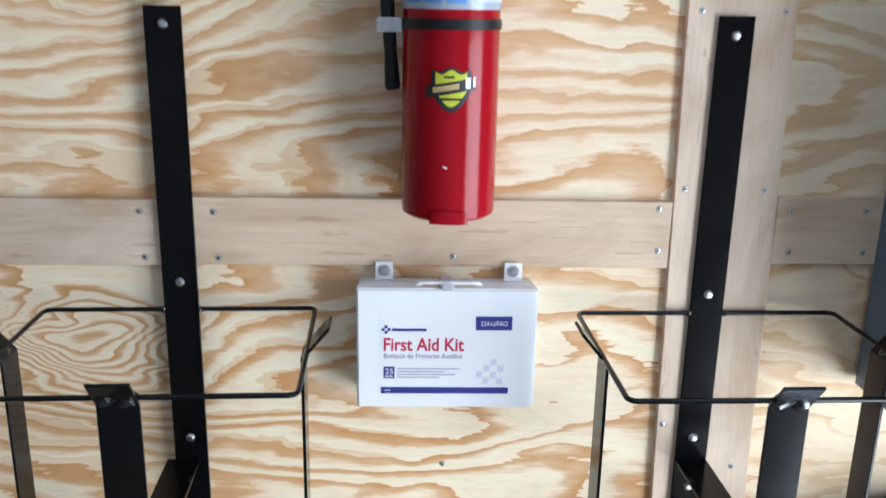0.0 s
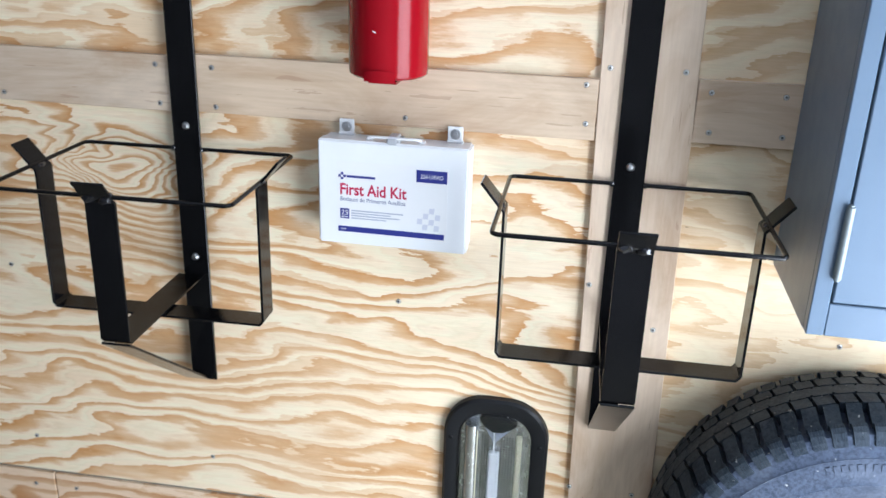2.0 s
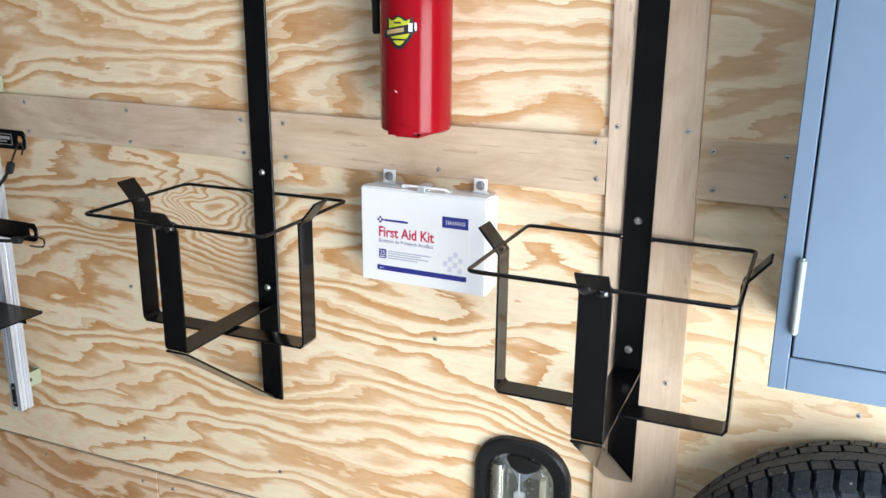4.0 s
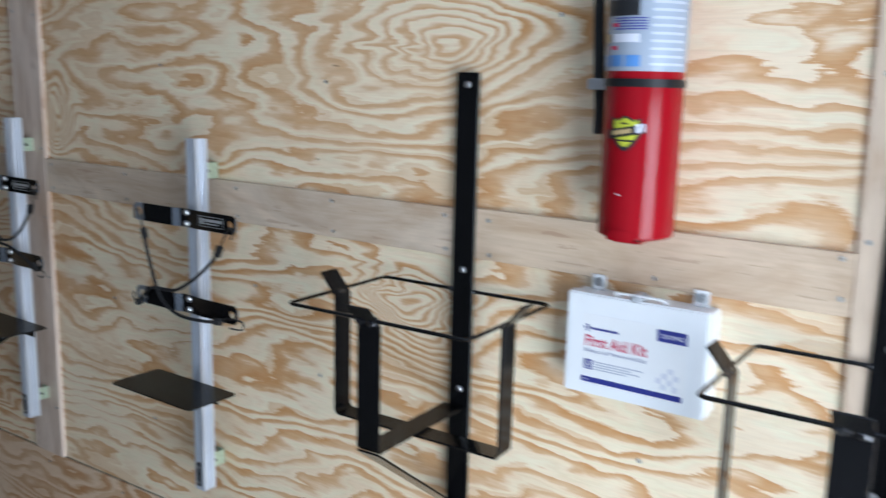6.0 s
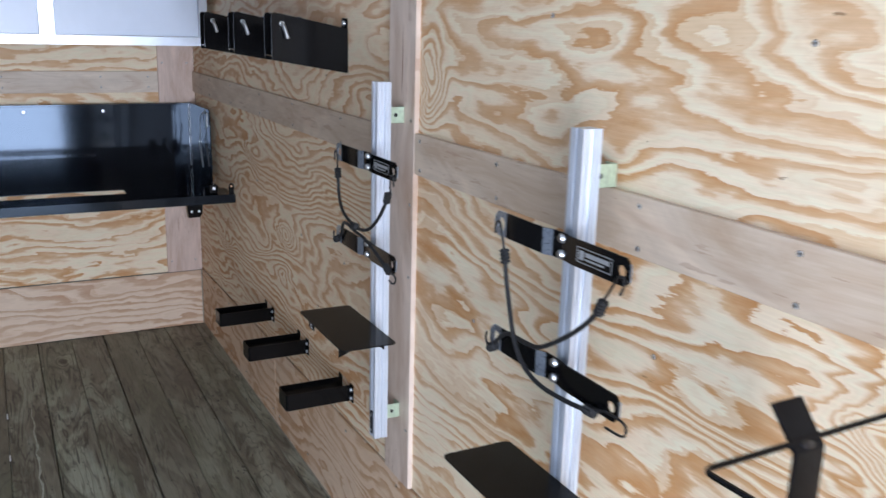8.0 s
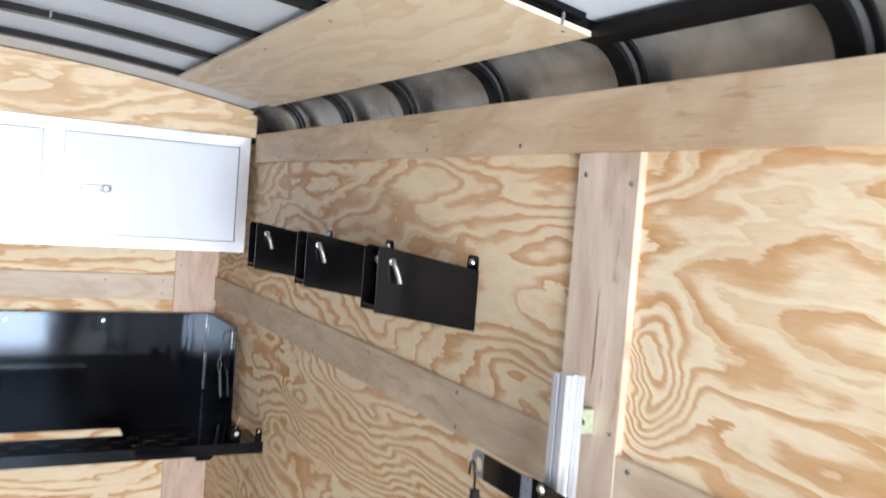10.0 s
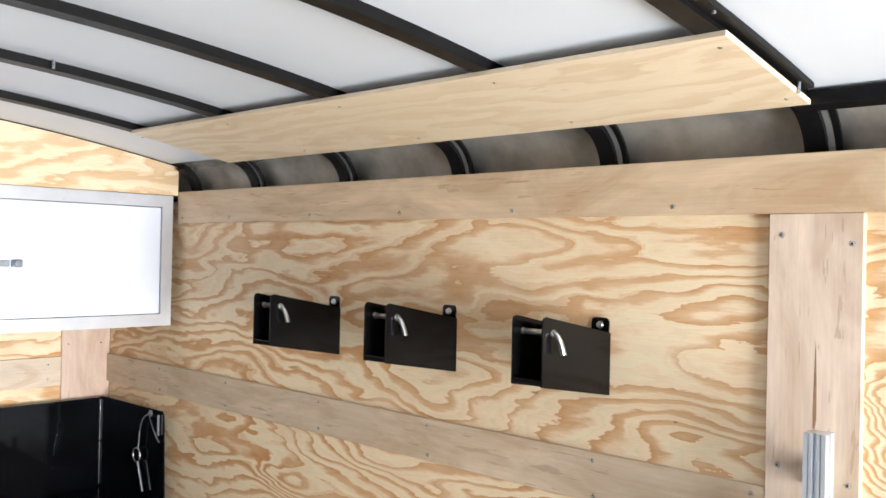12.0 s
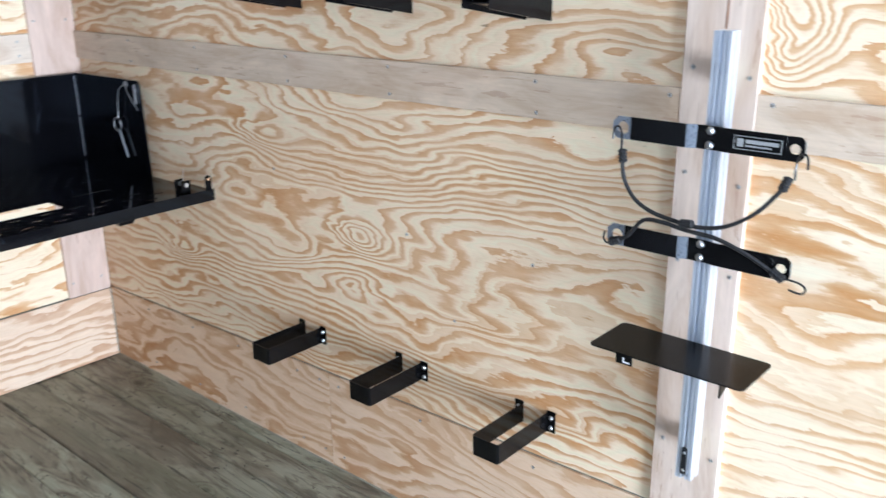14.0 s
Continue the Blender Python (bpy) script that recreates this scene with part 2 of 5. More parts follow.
def floor_board(name):
    """Weathered grey-green treated softwood board, grain along x, with knots, checks, pale scuffs and damp edges."""
    m, t, b = nodes_of(name)
    u, v, w = grain_coords(t, 0, 1, 40.0)
    sc = lambda x, k: math_node(t, "MULTIPLY", x, k)
    knot = t.nodes.new("ShaderNodeTexVoronoi")
    knot.inputs["Scale"].default_value = 4.2
    t.links.new(vec(t, sc(u, 0.55), v, w), knot.inputs["Vector"])
    near = knot.outputs["Distance"]
    swirl = math_node(t, "POWER", 2.718, sc(near, -11.0))
    fig = noise_at(t, vec(t, sc(u, 0.14), v, w), 10.0, 3.0, 0.55, 0.7)
    band = math_node(t, "FRACT", math_node(t, "ADD", sc(fig, 8.0), sc(swirl, 6.0)))
    blot = noise_at(t, vec(t, sc(u, 0.3), v, w), 7.5, 6.0, 0.66, 0.4)
    green = noise_at(t, vec(t, sc(u, 0.3), v, math_node(t, "ADD", w, 7.1)), 3.6, 4.0, 0.6)
    fine = noise_at(t, vec(t, sc(u, 0.03), v, w), 300.0, 2.0)
    col = ramp(t, band, [(0.0, (0.19, 0.172, 0.125)), (0.45, (0.27, 0.252, 0.185)), (0.75, (0.13, 0.108, 0.075)), (0.9, (0.065, 0.05, 0.034)), (1.0, (0.19, 0.172, 0.125))])
    col = mix(t, ramp(t, green, [(0.46, (0, 0, 0)), (0.6, (0.65, 0.65, 0.65))]), col, (0.23, 0.265, 0.17))
    col = mix(t, ramp(t, blot, [(0.51, (0, 0, 0)), (0.6, (0.85, 0.85, 0.85))]), col, (0.46, 0.465, 0.35))
    col = mix(t, ramp(t, blot, [(0.36, (0.85, 0.85, 0.85)), (0.45, (0, 0, 0))]), col, (0.085, 0.066, 0.044))
    # grey scuffs drawn out along the board
    scuff = noise_at(t, vec(t, sc(u, 0.1), v, math_node(t, "ADD", w, 3.7)), 24.0, 4.0, 0.65)
    col = mix(t, ramp(t, scuff, [(0.56, (0, 0, 0)), (0.66, (0.6, 0.6, 0.6))]), col, (0.4, 0.415, 0.33))
    col = mix(t, ramp(t, band, [(0.74, (0, 0, 0)), (0.9, (0.6, 0.6, 0.6)), (0.98, (0, 0, 0))]), col, (0.085, 0.07, 0.05))
    info = t.nodes.new("ShaderNodeObjectInfo")
    col = mix(t, ramp(t, info.outputs["Random"], [(0.15, (0, 0, 0)), (1.0, (0.6, 0.6, 0.6))]), col, (0.15, 0.125, 0.085))
    col = mix(t, 0.38, col, ramp(t, fine, [(0.3, (0.42, 0.39, 0.34)), (0.7, (1, 1, 1))]), "MULTIPLY")
    check = noise_at(t, vec(t, sc(u, 0.06), v, w), 60.0, 1.0)
    split = math_node(t, "GREATER_THAN", check, 0.715)
    col = mix(t, sc(split, 0.75), col, (0.035, 0.028, 0.02))
    nick = noise_at(t, vec(t, u, sc(v, 1.6), w), 34.0, 2.0)
    col = mix(t, sc(math_node(t, "GREATER_THAN", nick, 0.705), 0.85), col, (0.035, 0.028, 0.022))
    kn = ramp(t, near, [(0.06, (0.9, 0.9, 0.9)), (0.1, (0, 0, 0))])
    col = mix(t, kn, col, (0.05, 0.036, 0.022))
    t.links.new(col, b.inputs["Base Color"])
    t.links.new(ramp(t, blot, [(0.3, (0.36, 0.36, 0.36)), (0.7, (0.62, 0.62, 0.62))]), b.inputs["Roughness"])
    bump(t, b, math_node(t, "SUBTRACT", math_node(t, "ADD", fine, sc(band, 0.5)), sc(split, 0.8)), 0.6, 0.002)
    return m


EYES = ((-0.455, 1.108, 8.0, 0.13, 0.075), (-2.961, 0.823, 5.0, 0.1, 0.055), (-3.015, 0.661, -3.2, 0.1, 0.04), (-3.919, 0.593, 3.6, 0.1, 0.045),
        (-0.365, 1.673, 5.0, 0.16, 0.07), (-1.8, 1.478, 5.0, 0.06, 0.09), (-3.38, 1.08, 3.0, 0.13, 0.045))
PLY_SIDE = plywood("pine_plywood_along_x", 0, 2, eyes=EYES, coarse=1.2)
PLY_SIDE_FRONT = plywood("reddish_pine_plywood_along_x", 0, 2, flow=27.0, bands=10.0, early=(0.89, 0.722, 0.52), late=(0.61, 0.295, 0.112), eyes=EYES, coarse=1.2)
PLY_SIDE_REAR = plywood("soft_golden_plywood_along_x", 0, 2, flow=12.0, bands=9.0, early=(0.86, 0.69, 0.47), late=(0.67, 0.41, 0.2), pale=0.12)
PLY_BACK = plywood("pine_plywood_along_y", 1, 2, flow=17.0, bands=6.0)
PLY_FASCIA = plywood("pale_pine_plywood_along_y", 1, 2, flow=20.0, bands=7.0, early=(0.83, 0.68, 0.49), late=(0.60, 0.36, 0.17), pale=0.25)
PLY_PALE = plywood("pale_plywood", 0, 1, flow=14.0, bands=5.0, early=(0.80, 0.685, 0.53), late=(0.65, 0.50, 0.335), pale=0.45)
PLY_BASE = plywood("pine_plywood_kick_board", 0, 2, flow=15.0, bands=8.0, early=(0.77, 0.58, 0.41), late=(0.52, 0.26, 0.11), pale=0.0)
PLY_BASE_BACK = plywood("pine_plywood_kick_board_across", 1, 2, flow=15.0, bands=4.5, early=(0.76, 0.59, 0.44), late=(0.52, 0.29, 0.17), pale=0.1)
STRIP_X = lauan("hardwood_strip_along_x", 0, 2, (0.615, 0.49, 0.37))
STRIP_Z = lauan("hardwood_strip_upright", 2, 0, (0.69, 0.56, 0.465))
STRIP_WARM_X = lauan("warm_hardwood_strip_along_x", 0, 2, (0.64, 0.49, 0.35))
STRIP_WARM_Z = lauan("warm_hardwood_strip_upright", 2, 0, (0.68, 0.53, 0.395))
STRIP_TOP = lauan("golden_hardwood_strip", 0, 2, (0.64, 0.49, 0.345))
STRIP_Y = lauan("hardwood_strip_along_y", 1, 2, (0.62, 0.52, 0.42))
STRIP_ZB = lauan("hardwood_corner_strip", 2, 1, (0.64, 0.49, 0.41))
BOARD = floor_board("weathered_floor_board")
BLACK = paint("gloss_black_powder_coat", (0.004, 0.004, 0.0045), 0.15, peel=0.14, vary=0.2, peel_scale=260.0, spec=0.2)
BLACK_SHELF = paint("gloss_black_tray", (0.003, 0.003, 0.004), 0.075, peel=0.05, vary=0.2, peel_scale=90.0, spec=0.42)
BLACK_PLATE = paint("satin_black_plate", (0.004, 0.0038, 0.0036), 0.22, peel=0.1, vary=0.2, spec=0.13)
RIB_BLACK = paint("black_roof_steel", (0.005, 0.005, 0.006), 0.42, vary=0.3, spec=0.16)
FLANGE = paint("rib_flange_highlight", (0.36, 0.38, 0.4), 0.35, 0.7, vary=0.15, scale=6)
ZINC = paint("bright_zinc", (0.56, 0.57, 0.58), 0.34, 1.0, vary=0.12, scale=30)
SCREW_ZINC = paint("dull_zinc_screw", (0.58, 0.58, 0.57), 0.36, 0.6, vary=0.15, scale=60)
GREEN_ZINC = paint("yellow_green_zinc", (0.5, 0.6, 0.45), 0.38, 0.6, vary=0.15, scale=30)
ALU = extruded("mill_aluminium", (0.65, 0.695, 0.77), 0.3, 0.55)
BARE = paint("bare_bright_steel", (0.30, 0.34, 0.40), 0.28, 0.7, vary=0.08, scale=30)
WELD_BLACK = paint("shiny_black_weld", (0.006, 0.006, 0.008), 0.14, peel=0.8, vary=0.3, peel_scale=130.0, spec=0.8)
WELD_GLINT = paint("weld_with_painted_glint", (0.62, 0.64, 0.68), 0.3, 0.8, vary=0.4, scale=60)
DARK_LINER = paint("dull_grey_wall_liner", (0.20, 0.21, 0.23), 0.6, vary=0.15, scale=1.0)
ALU_FRAME = paint("satin_aluminium_frame", (0.66, 0.71, 0.79), 0.3, 0.6, vary=0.06)
WHITE_DOOR = paint("white_painted_panel", (0.72, 0.79, 0.92), 0.3, vary=0.02)
ROOF_WHITE = paint("white_roof_sheet", (0.675, 0.74, 0.835), 0.45, vary=0.03, scale=0.6)
COVE = paint("dull_galvanised_sheet", (0.70, 0.68, 0.64), 0.24, 0.7, vary=0.35, scale=2.0)
GREY_CAB = paint("blue_grey_textured_enamel", (0.09, 0.137, 0.197), 0.34, peel=0.16, vary=0.03, peel_scale=420.0)
KIT_WHITE = paint("white_enamelled_tin", (0.80, 0.81, 0.82), 0.32, vary=0.02)
RED = paint("red_gloss_enamel", (0.26, 0.004, 0.009), 0.16, coat=0.0, vary=0.04, peel=0.03, spec=0.22)
LABEL = paint("printed_label_paper", (0.30, 0.34, 0.40), 0.16, vary=0.05)
INK_RED = paint("red_print", (0.52, 0.018, 0.07), 0.5, vary=0.02)
INK_NAVY = paint("navy_print", (0.022, 0.03, 0.22), 0.5, vary=0.02)
INK_GREY = paint("grey_print", (0.42, 0.44, 0.52), 0.5, vary=0.02)
INK_SLATE = paint("slate_print", (0.2, 0.22, 0.33), 0.5, vary=0.02)
INK_PALE = paint("pale_lavender_print", (0.62, 0.63, 0.70), 0.5, vary=0.02)
INK_DIM = paint("dim_grey_print", (0.3, 0.3, 0.3), 0.5, vary=0.1)
INK_WHITE = paint("white_print", (0.8, 0.8, 0.8), 0.5, vary=0.02)
INK_BLACK = paint("black_print", (0.012, 0.012, 0.014), 0.45, vary=0.02)
YELLOW = paint("yellow_badge", (0.44, 0.47, 0.035), 0.4, vary=0.05)
GOLD = paint("dull_gold_print", (0.42, 0.30, 0.14), 0.4, vary=0.1)
PLASTIC = paint("black_moulded_plastic", (0.01, 0.0105, 0.012), 0.38, peel=0.4, vary=0.1, peel_scale=500.0, spec=0.25)
# blue of the reflected sky is put into the rubber's colour and specular tint
RUBBER = rubber("tyre_rubber", (0.04, 0.05, 0.073), (0.08, 0.092, 0.118), 0.3)
CORD = paint("black_braided_cord", (0.006, 0.006, 0.007), 0.6, peel=1.0, vary=0.3, scale=60, peel_scale=700.0)
LATCH_GREY = paint("pale_grey_plated_latch", (0.55, 0.57, 0.60), 0.35, 0.3, vary=0.05)
WIRE = paint("black_coated_wire", (0.006, 0.006, 0.007), 0.3, vary=0.1)
REFLECTOR = paint("brushed_reflector", (0.55, 0.56, 0.56), 0.25, 0.9, vary=0.2, scale=12)
CREAM = paint("cream_plastic", (0.62, 0.58, 0.42), 0.45, vary=0.08)
# near-black that paints the shade inside screw recesses, perforations and clip holes
HOLE_SHADE = paint("dark_hole", (0.01, 0.01, 0.01), 0.7, vary=0.1)
CONCRETE = paint("pale_concrete", (0.42, 0.41, 0.39), 0.8, vary=0.12, scale=0.4)
GROOVE = paint("grey_caulked_joint", (0.165, 0.16, 0.13), 0.8, vary=0.2, scale=20)

CAULK = paint("grey_caulk", (0.3, 0.275, 0.22), 0.75, vary=0.2, scale=20)
STREAK = paint("reddish_mineral_streak", (0.3, 0.17, 0.11), 0.55, vary=0.3, scale=30)

m_glass, _, b_glass = nodes_of("clear_lens")
b_glass.inputs["Base Color"].default_value = (0.9, 0.92, 0.94, 1)
b_glass.inputs["Transmission Weight"].default_value, b_glass.inputs["Roughness"].default_value = 1.0, 0.03
b_glass.inputs["IOR"].default_value = 1.3
LENS = m_glass
BLACK_SHELF.node_tree.nodes["Principled BSDF"].inputs["Specular Tint"].default_value = (0.62, 0.78, 1.0, 1)
TREAD = rubber("tyre_tread_rubber", (0.026, 0.033, 0.04), (0.052, 0.06, 0.064), 0.2)


# ---- mesh helpers ----
def bx(x0, y0, z0, x1, y1, z1, bevel=0.0, seg=1):
    bm = bmesh.new()
    bmesh.ops.create_cube(bm, size=1)
    for v in bm.verts:
        v.co = Vector(((x0 + x1) / 2 + v.co.x * (x1 - x0), (y0 + y1) / 2 + v.co.y * (y1 - y0), (z0 + z1) / 2 + v.co.z * (z1 - z0)))
    if bevel:
        bmesh.ops.bevel(bm, geom=bm.edges[:], offset=bevel, segments=seg, affect="EDGES")
    return bm


def prism(poly, axis, a, b, bevel=0.0):
    """A polygon in the plane across axis (0 x: y,z; 1 y: x,z; 2 z: x,y) drawn out from a to b."""
    bm = bmesh.new()
    put = {0: lambda p, h: (h, p[0], p[1]), 1: lambda p, h: (p[0], h, p[1]), 2: lambda p, h: (p[0], p[1], h)}[axis]
    lo = [bm.verts.new(put(p, a)) for p in poly]
    hi = [bm.verts.new(put(p, b)) for p in poly]
    n = len(poly)
    bm.faces.new(lo), bm.faces.new(hi)
    for i in range(n):
        bm.faces.new((lo[i], lo[(i + 1) % n], hi[(i + 1) % n], hi[i]))
    bmesh.ops.recalc_face_normals(bm, faces=bm.faces[:])
    if bevel:
        bmesh.ops.bevel(bm, geom=bm.edges[:], offset=bevel, segments=1, affect="EDGES")
    return bm


def tube(points, r, seg=8, closed=False):
    """A round wire swept along points."""
    bm = bmesh.new()
    pts = [Vector(p) for p in points]
    n = len(pts)
    rings = []
    up = Vector((0.13, 0.31, 0.94)).normalized()
    for i, p in enumerate(pts):
        if closed:
            d = pts[(i + 1) % n] - pts[i - 1]
        else:
            d = pts[min(i + 1, n - 1)] - pts[max(i - 1, 0)]
        d.normalize()
        a = d.cross(up)
        if a.length < 0.05:
            a = d.cross(Vector((1, 0, 0)))
        a.normalize()
        b = d.cross(a)
        rings.append([bm.verts.new(p + r * (math.cos(k) * a + math.sin(k) * b)) for k in np.linspace(0, 2 * math.pi, seg, endpoint=False)])
    for i in range(n if closed else n - 1):
        r0, r1 = rings[i], rings[(i + 1) % n]
        for k in range(seg):
            bm.faces.new((r0[k], r0[(k + 1) % seg], r1[(k + 1) % seg], r1[k]))
    if not closed:
        bm.faces.new(rings[0]), bm.faces.new(rings[-1])
    bmesh.ops.recalc_face_normals(bm, faces=bm.faces[:])
    return bm


def lathe(profile, seg, m=None):
    """Profile of (radius, height) turned about z, closed at radius 0, then set by m."""
    bm = bmesh.new()
    rings = []
    for r, h in profile:
        if r < 1e-6:
            rings.append([bm.verts.new((0, 0, h))])
        else:
            rings.append([bm.verts.new((r * math.cos(k), r * math.sin(k), h)) for k in np.linspace(0, 2 * math.pi, seg, endpoint=False)])
    for r0, r1 in zip(rings, rings[1:]):
        for k in range(seg):
            j = (k + 1) % seg
            if len(r0) == 1 and len(r1) == 1:
                continue
            if len(r0) == 1:
                bm.faces.new((r0[0], r1[k], r1[j]))
            elif len(r1) == 1:
                bm.faces.new((r0[k], r0[j], r1[0]))
            else:
                bm.faces.new((r0[k], r0[j], r1[j], r1[k]))
    bmesh.ops.recalc_face_normals(bm, faces=bm.faces[:])
    if m is not None:
        bmesh.ops.transform(bm, matrix=m, verts=bm.verts[:])
    return bm


def joined(*bms):
    out = bmesh.new()
    for b in bms:
        me = bpy.data.meshes.new("tmp")
        b.to_mesh(me)
        b.free()
        out.from_mesh(me)
        bpy.data.meshes.remove(me)
    return out


def mesh_of(name, bm, material, smooth=35):
    me = bpy.data.meshes.new(name)
    bm.to_mesh(me)
    bm.free()
    for mat in material if isinstance(material, tuple) else (material,):
        me.materials.append(mat)
    if smooth:
        me.polygons.foreach_set("use_smooth", [True] * len(me.polygons))
        me.set_sharp_from_angle(angle=radians(smooth))
    return me


def part(name, bm, material, parent, label="", smooth=35):
    """Links a bmesh, or a mesh already made, as one mesh object under a thing or a part."""
    me = bm if isinstance(bm, bpy.types.Mesh) else mesh_of(name, bm, material, smooth)
    ob = new(name, me)
    ob.parent = parent
    if label:
        tagged(ob, label)
    return ob


def thing(name, label, category, m=None, group="", kind=""):
    ob = new(name)
    ob.empty_display_size = 0.05
    if m is not None:
        ob.matrix_basis = m
    return tagged(ob, label, category, group, kind)


def solid(name, bm, material, label, category, kind="", group="", smooth=35):
    ob = new(name, mesh_of(name, bm, material, smooth))
    return tagged(ob, label, category, group, kind)


def arc(cx, cy, r, a0, a1, n):
    return [(cx + r * math.cos(radians(a)), cy + r * math.sin(radians(a))) for a in np.linspace(a0, a1, n)]


def ribbon(path, width_axis, w0, w1, thick, bevel=0.0):
    """A flat bar: a bent centre line in a plane, given thickness, drawn across from w0 to w1."""
    pts = [Vector(p) for p in path]
    n = len(pts)
    left, right = [], []
    for i, p in enumerate(pts):
        d0 = (pts[i] - pts[i - 1]).normalized() if i else (pts[1] - pts[0]).normalized()
        d1 = (pts[i + 1] - pts[i]).normalized() if i < n - 1 else d0
        nrm = Vector((-(d0 + d1).y, (d0 + d1).x)).normalized()
        k = thick / 2 / max(0.3, nrm.dot(Vector((-d0.y, d0.x))))
        left.append(p + nrm * k), right.append(p - nrm * k)
    poly = [tuple(p) for p in left] + [tuple(p) for p in reversed(right)]
    bm = bmesh.new()
    put = {0: lambda p, h: (h, p[0], p[1]), 1: lambda p, h: (p[0], h, p[1]), 2: lambda p, h: (p[0], p[1], h)}[width_axis]
    lo = [bm.verts.new(put(p, w0)) for p in poly]
    hi = [bm.verts.new(put(p, w1)) for p in poly]
    m = len(poly)
    for i in range(n - 1):
        a, b, c, d = i, i + 1, m - 2 - i, m - 1 - i
        bm.faces.new((lo[a], lo[b], lo[c], lo[d])), bm.faces.new((hi[a], hi[b], hi[c], hi[d]))
    for i in range(m):
        bm.faces.new((lo[i], lo[(i + 1) % m], hi[(i + 1) % m], hi[i]))
    bmesh.ops.recalc_face_normals(bm, faces=bm.faces[:])
    if bevel:
        es = [e for e in bm.edges if e.calc_face_angle(0) > 0.9]
        bmesh.ops.bevel(bm, geom=es, offset=bevel, segments=1, affect="EDGES")
    return bm


def smooth_path(pts, n=6):
    out = []
    P = [Vector(p) for p in pts]
    for i in range(len(P) - 1):
        a, b, c, d = P[max(i - 1, 0)], P[i], P[i + 1], P[min(i + 2, len(P) - 1)]
        for k in range(n):
            t = k / n
            out.append(0.5 * (2 * b + (c - a) * t + (2 * a - 5 * b + 4 * c - d) * t * t + (3 * b - a - 3 * c + d) * t ** 3))
    out.append(P[-1])
    return out


def lettering(words, size, x, z, y, material, parent, name="lettering", depth=0.0004, shear=0.0, bold=0.0):
    """Words that face -y, with their left end at x and base line at z."""
    cu = bpy.data.curves.new("words", "FONT")
    cu.body, cu.size, cu.extrude, cu.shear, cu.offset = words, size, depth, shear, bold
    tmp = bpy.data.objects.new("words", cu)
    scene.collection.objects.link(tmp)
    me = bpy.data.meshes.new_from_object(tmp.evaluated_get(bpy.context.evaluated_depsgraph_get()))
    bpy.data.objects.remove(tmp)
    me.transform(pose(x, y, z, 90, 0, 0))
    me.materials.clear()
    me.materials.append(material)
    ob = new(name, me)
    ob.parent = parent
    return ob


def bar(x0, x1, z0, z1, y, material, parent, name="printed_bar"):
    return part(name, bx(x0, y - 0.0005, z0, x1, y + 0.0004, z1), material, parent, smooth=0)


# ---- the shell of the trailer ----
YW, YB = 1.345, 1.333        # face of the wall plywood, face of the battens
XB = -4.487                  # face of the front-end battens
XF = -4.0                    # face of the overhead cabinets
YMID, HALF = 0.1, 1.245


def roof_z(y):
    return 2.125 - 0.0824 * (y - YMID) ** 2


def kick_top(x):
    """Top of the kick boards; the joint climbs a little towards the rear."""
    return 0.311 + 0.0224 * (x - XB)


def screw_mesh():
    head = lathe([(0, 0.0008), (0.0034, 0.0007), (0.0043, 0.0003), (0.0043, -0.001)], 10, pose(0, 0, 0, 90, 0, 0))
    sink = lathe([(0.0042, 0.00025), (0.0047, 0.0002), (0.0048, -0.001)], 10, pose(0, 0, 0, 90, 0, 0))
    bright = len(head.faces)
    slot = joined(bx(-0.0024, -0.0011, -0.0007, 0.0024, -0.0003, 0.0007), bx(-0.0007, -0.0011, -0.0024, 0.0007, -0.0003, 0.0024))
    me = mesh_of("screw", joined(head, sink, slot), (SCREW_ZINC, HOLE_SHADE))
    for p in list(me.polygons)[bright:]:
        p.material_index = 1
    return me


SCREW = screw_mesh()


def screw(parent, x, y, z, turn=0.0):
    ob = new("screw", SCREW)
    ob.parent = parent
    ob.matrix_basis = pose(x, y, z, 0, (x * 977 + z * 613) % 90, turn)
    return ob


ground = solid("ground", bx(-60, -60, -0.14, 60, 60, -0.101), CONCRETE, "pale concrete yard outside the trailer", "ground", "structure", smooth=0)

wall_side = solid("wall_north", bx(XB - 0.1, YW + 0.013, -0.1, REAR, YW + 0.06, 1.9), RIB_BLACK,
                  "side wall of boldly grained pine plywood with pale strips", "wall", "structure", smooth=0)


def wall_panel(x0, x1):
    zs = (kick_top(x0), kick_top(x1))
    return prism([(x0, zs[0]), (x1, zs[1]), (x1, 1.885), (x0, 1.885)], 1, YW, YW + 0.012)


for n, (x0, x1) in enumerate(((XB, -1.9455), (-1.9425, 0.4955), (0.4985, REAR - 0.02))):
    part("plywood_panel", wall_panel(x0, x1), (PLY_SIDE_FRONT, PLY_SIDE, PLY_SIDE_REAR)[n], wall_side, smooth=0)
for x0, x1 in ((XB, -3.148), (-3.144, -0.702), (-0.698, REAR - 0.02)):
    part("kick_board", prism([(x0, 0.002), (x1, 0.002), (x1, kick_top(x1) - 0.0065), (x0, kick_top(x0) - 0.0065)], 1, YW - 0.003, YW + 0.012, 0.0006), PLY_BASE, wall_side, smooth=0)
part("joint_filler", prism([(XB, kick_top(XB) - 0.012), (REAR - 0.02, kick_top(REAR) - 0.012), (REAR - 0.02, kick_top(REAR) + 0.004), (XB, kick_top(XB) + 0.004)], 1, YW + 0.004, YW + 0.0125), GROOVE, wall_side, smooth=0)
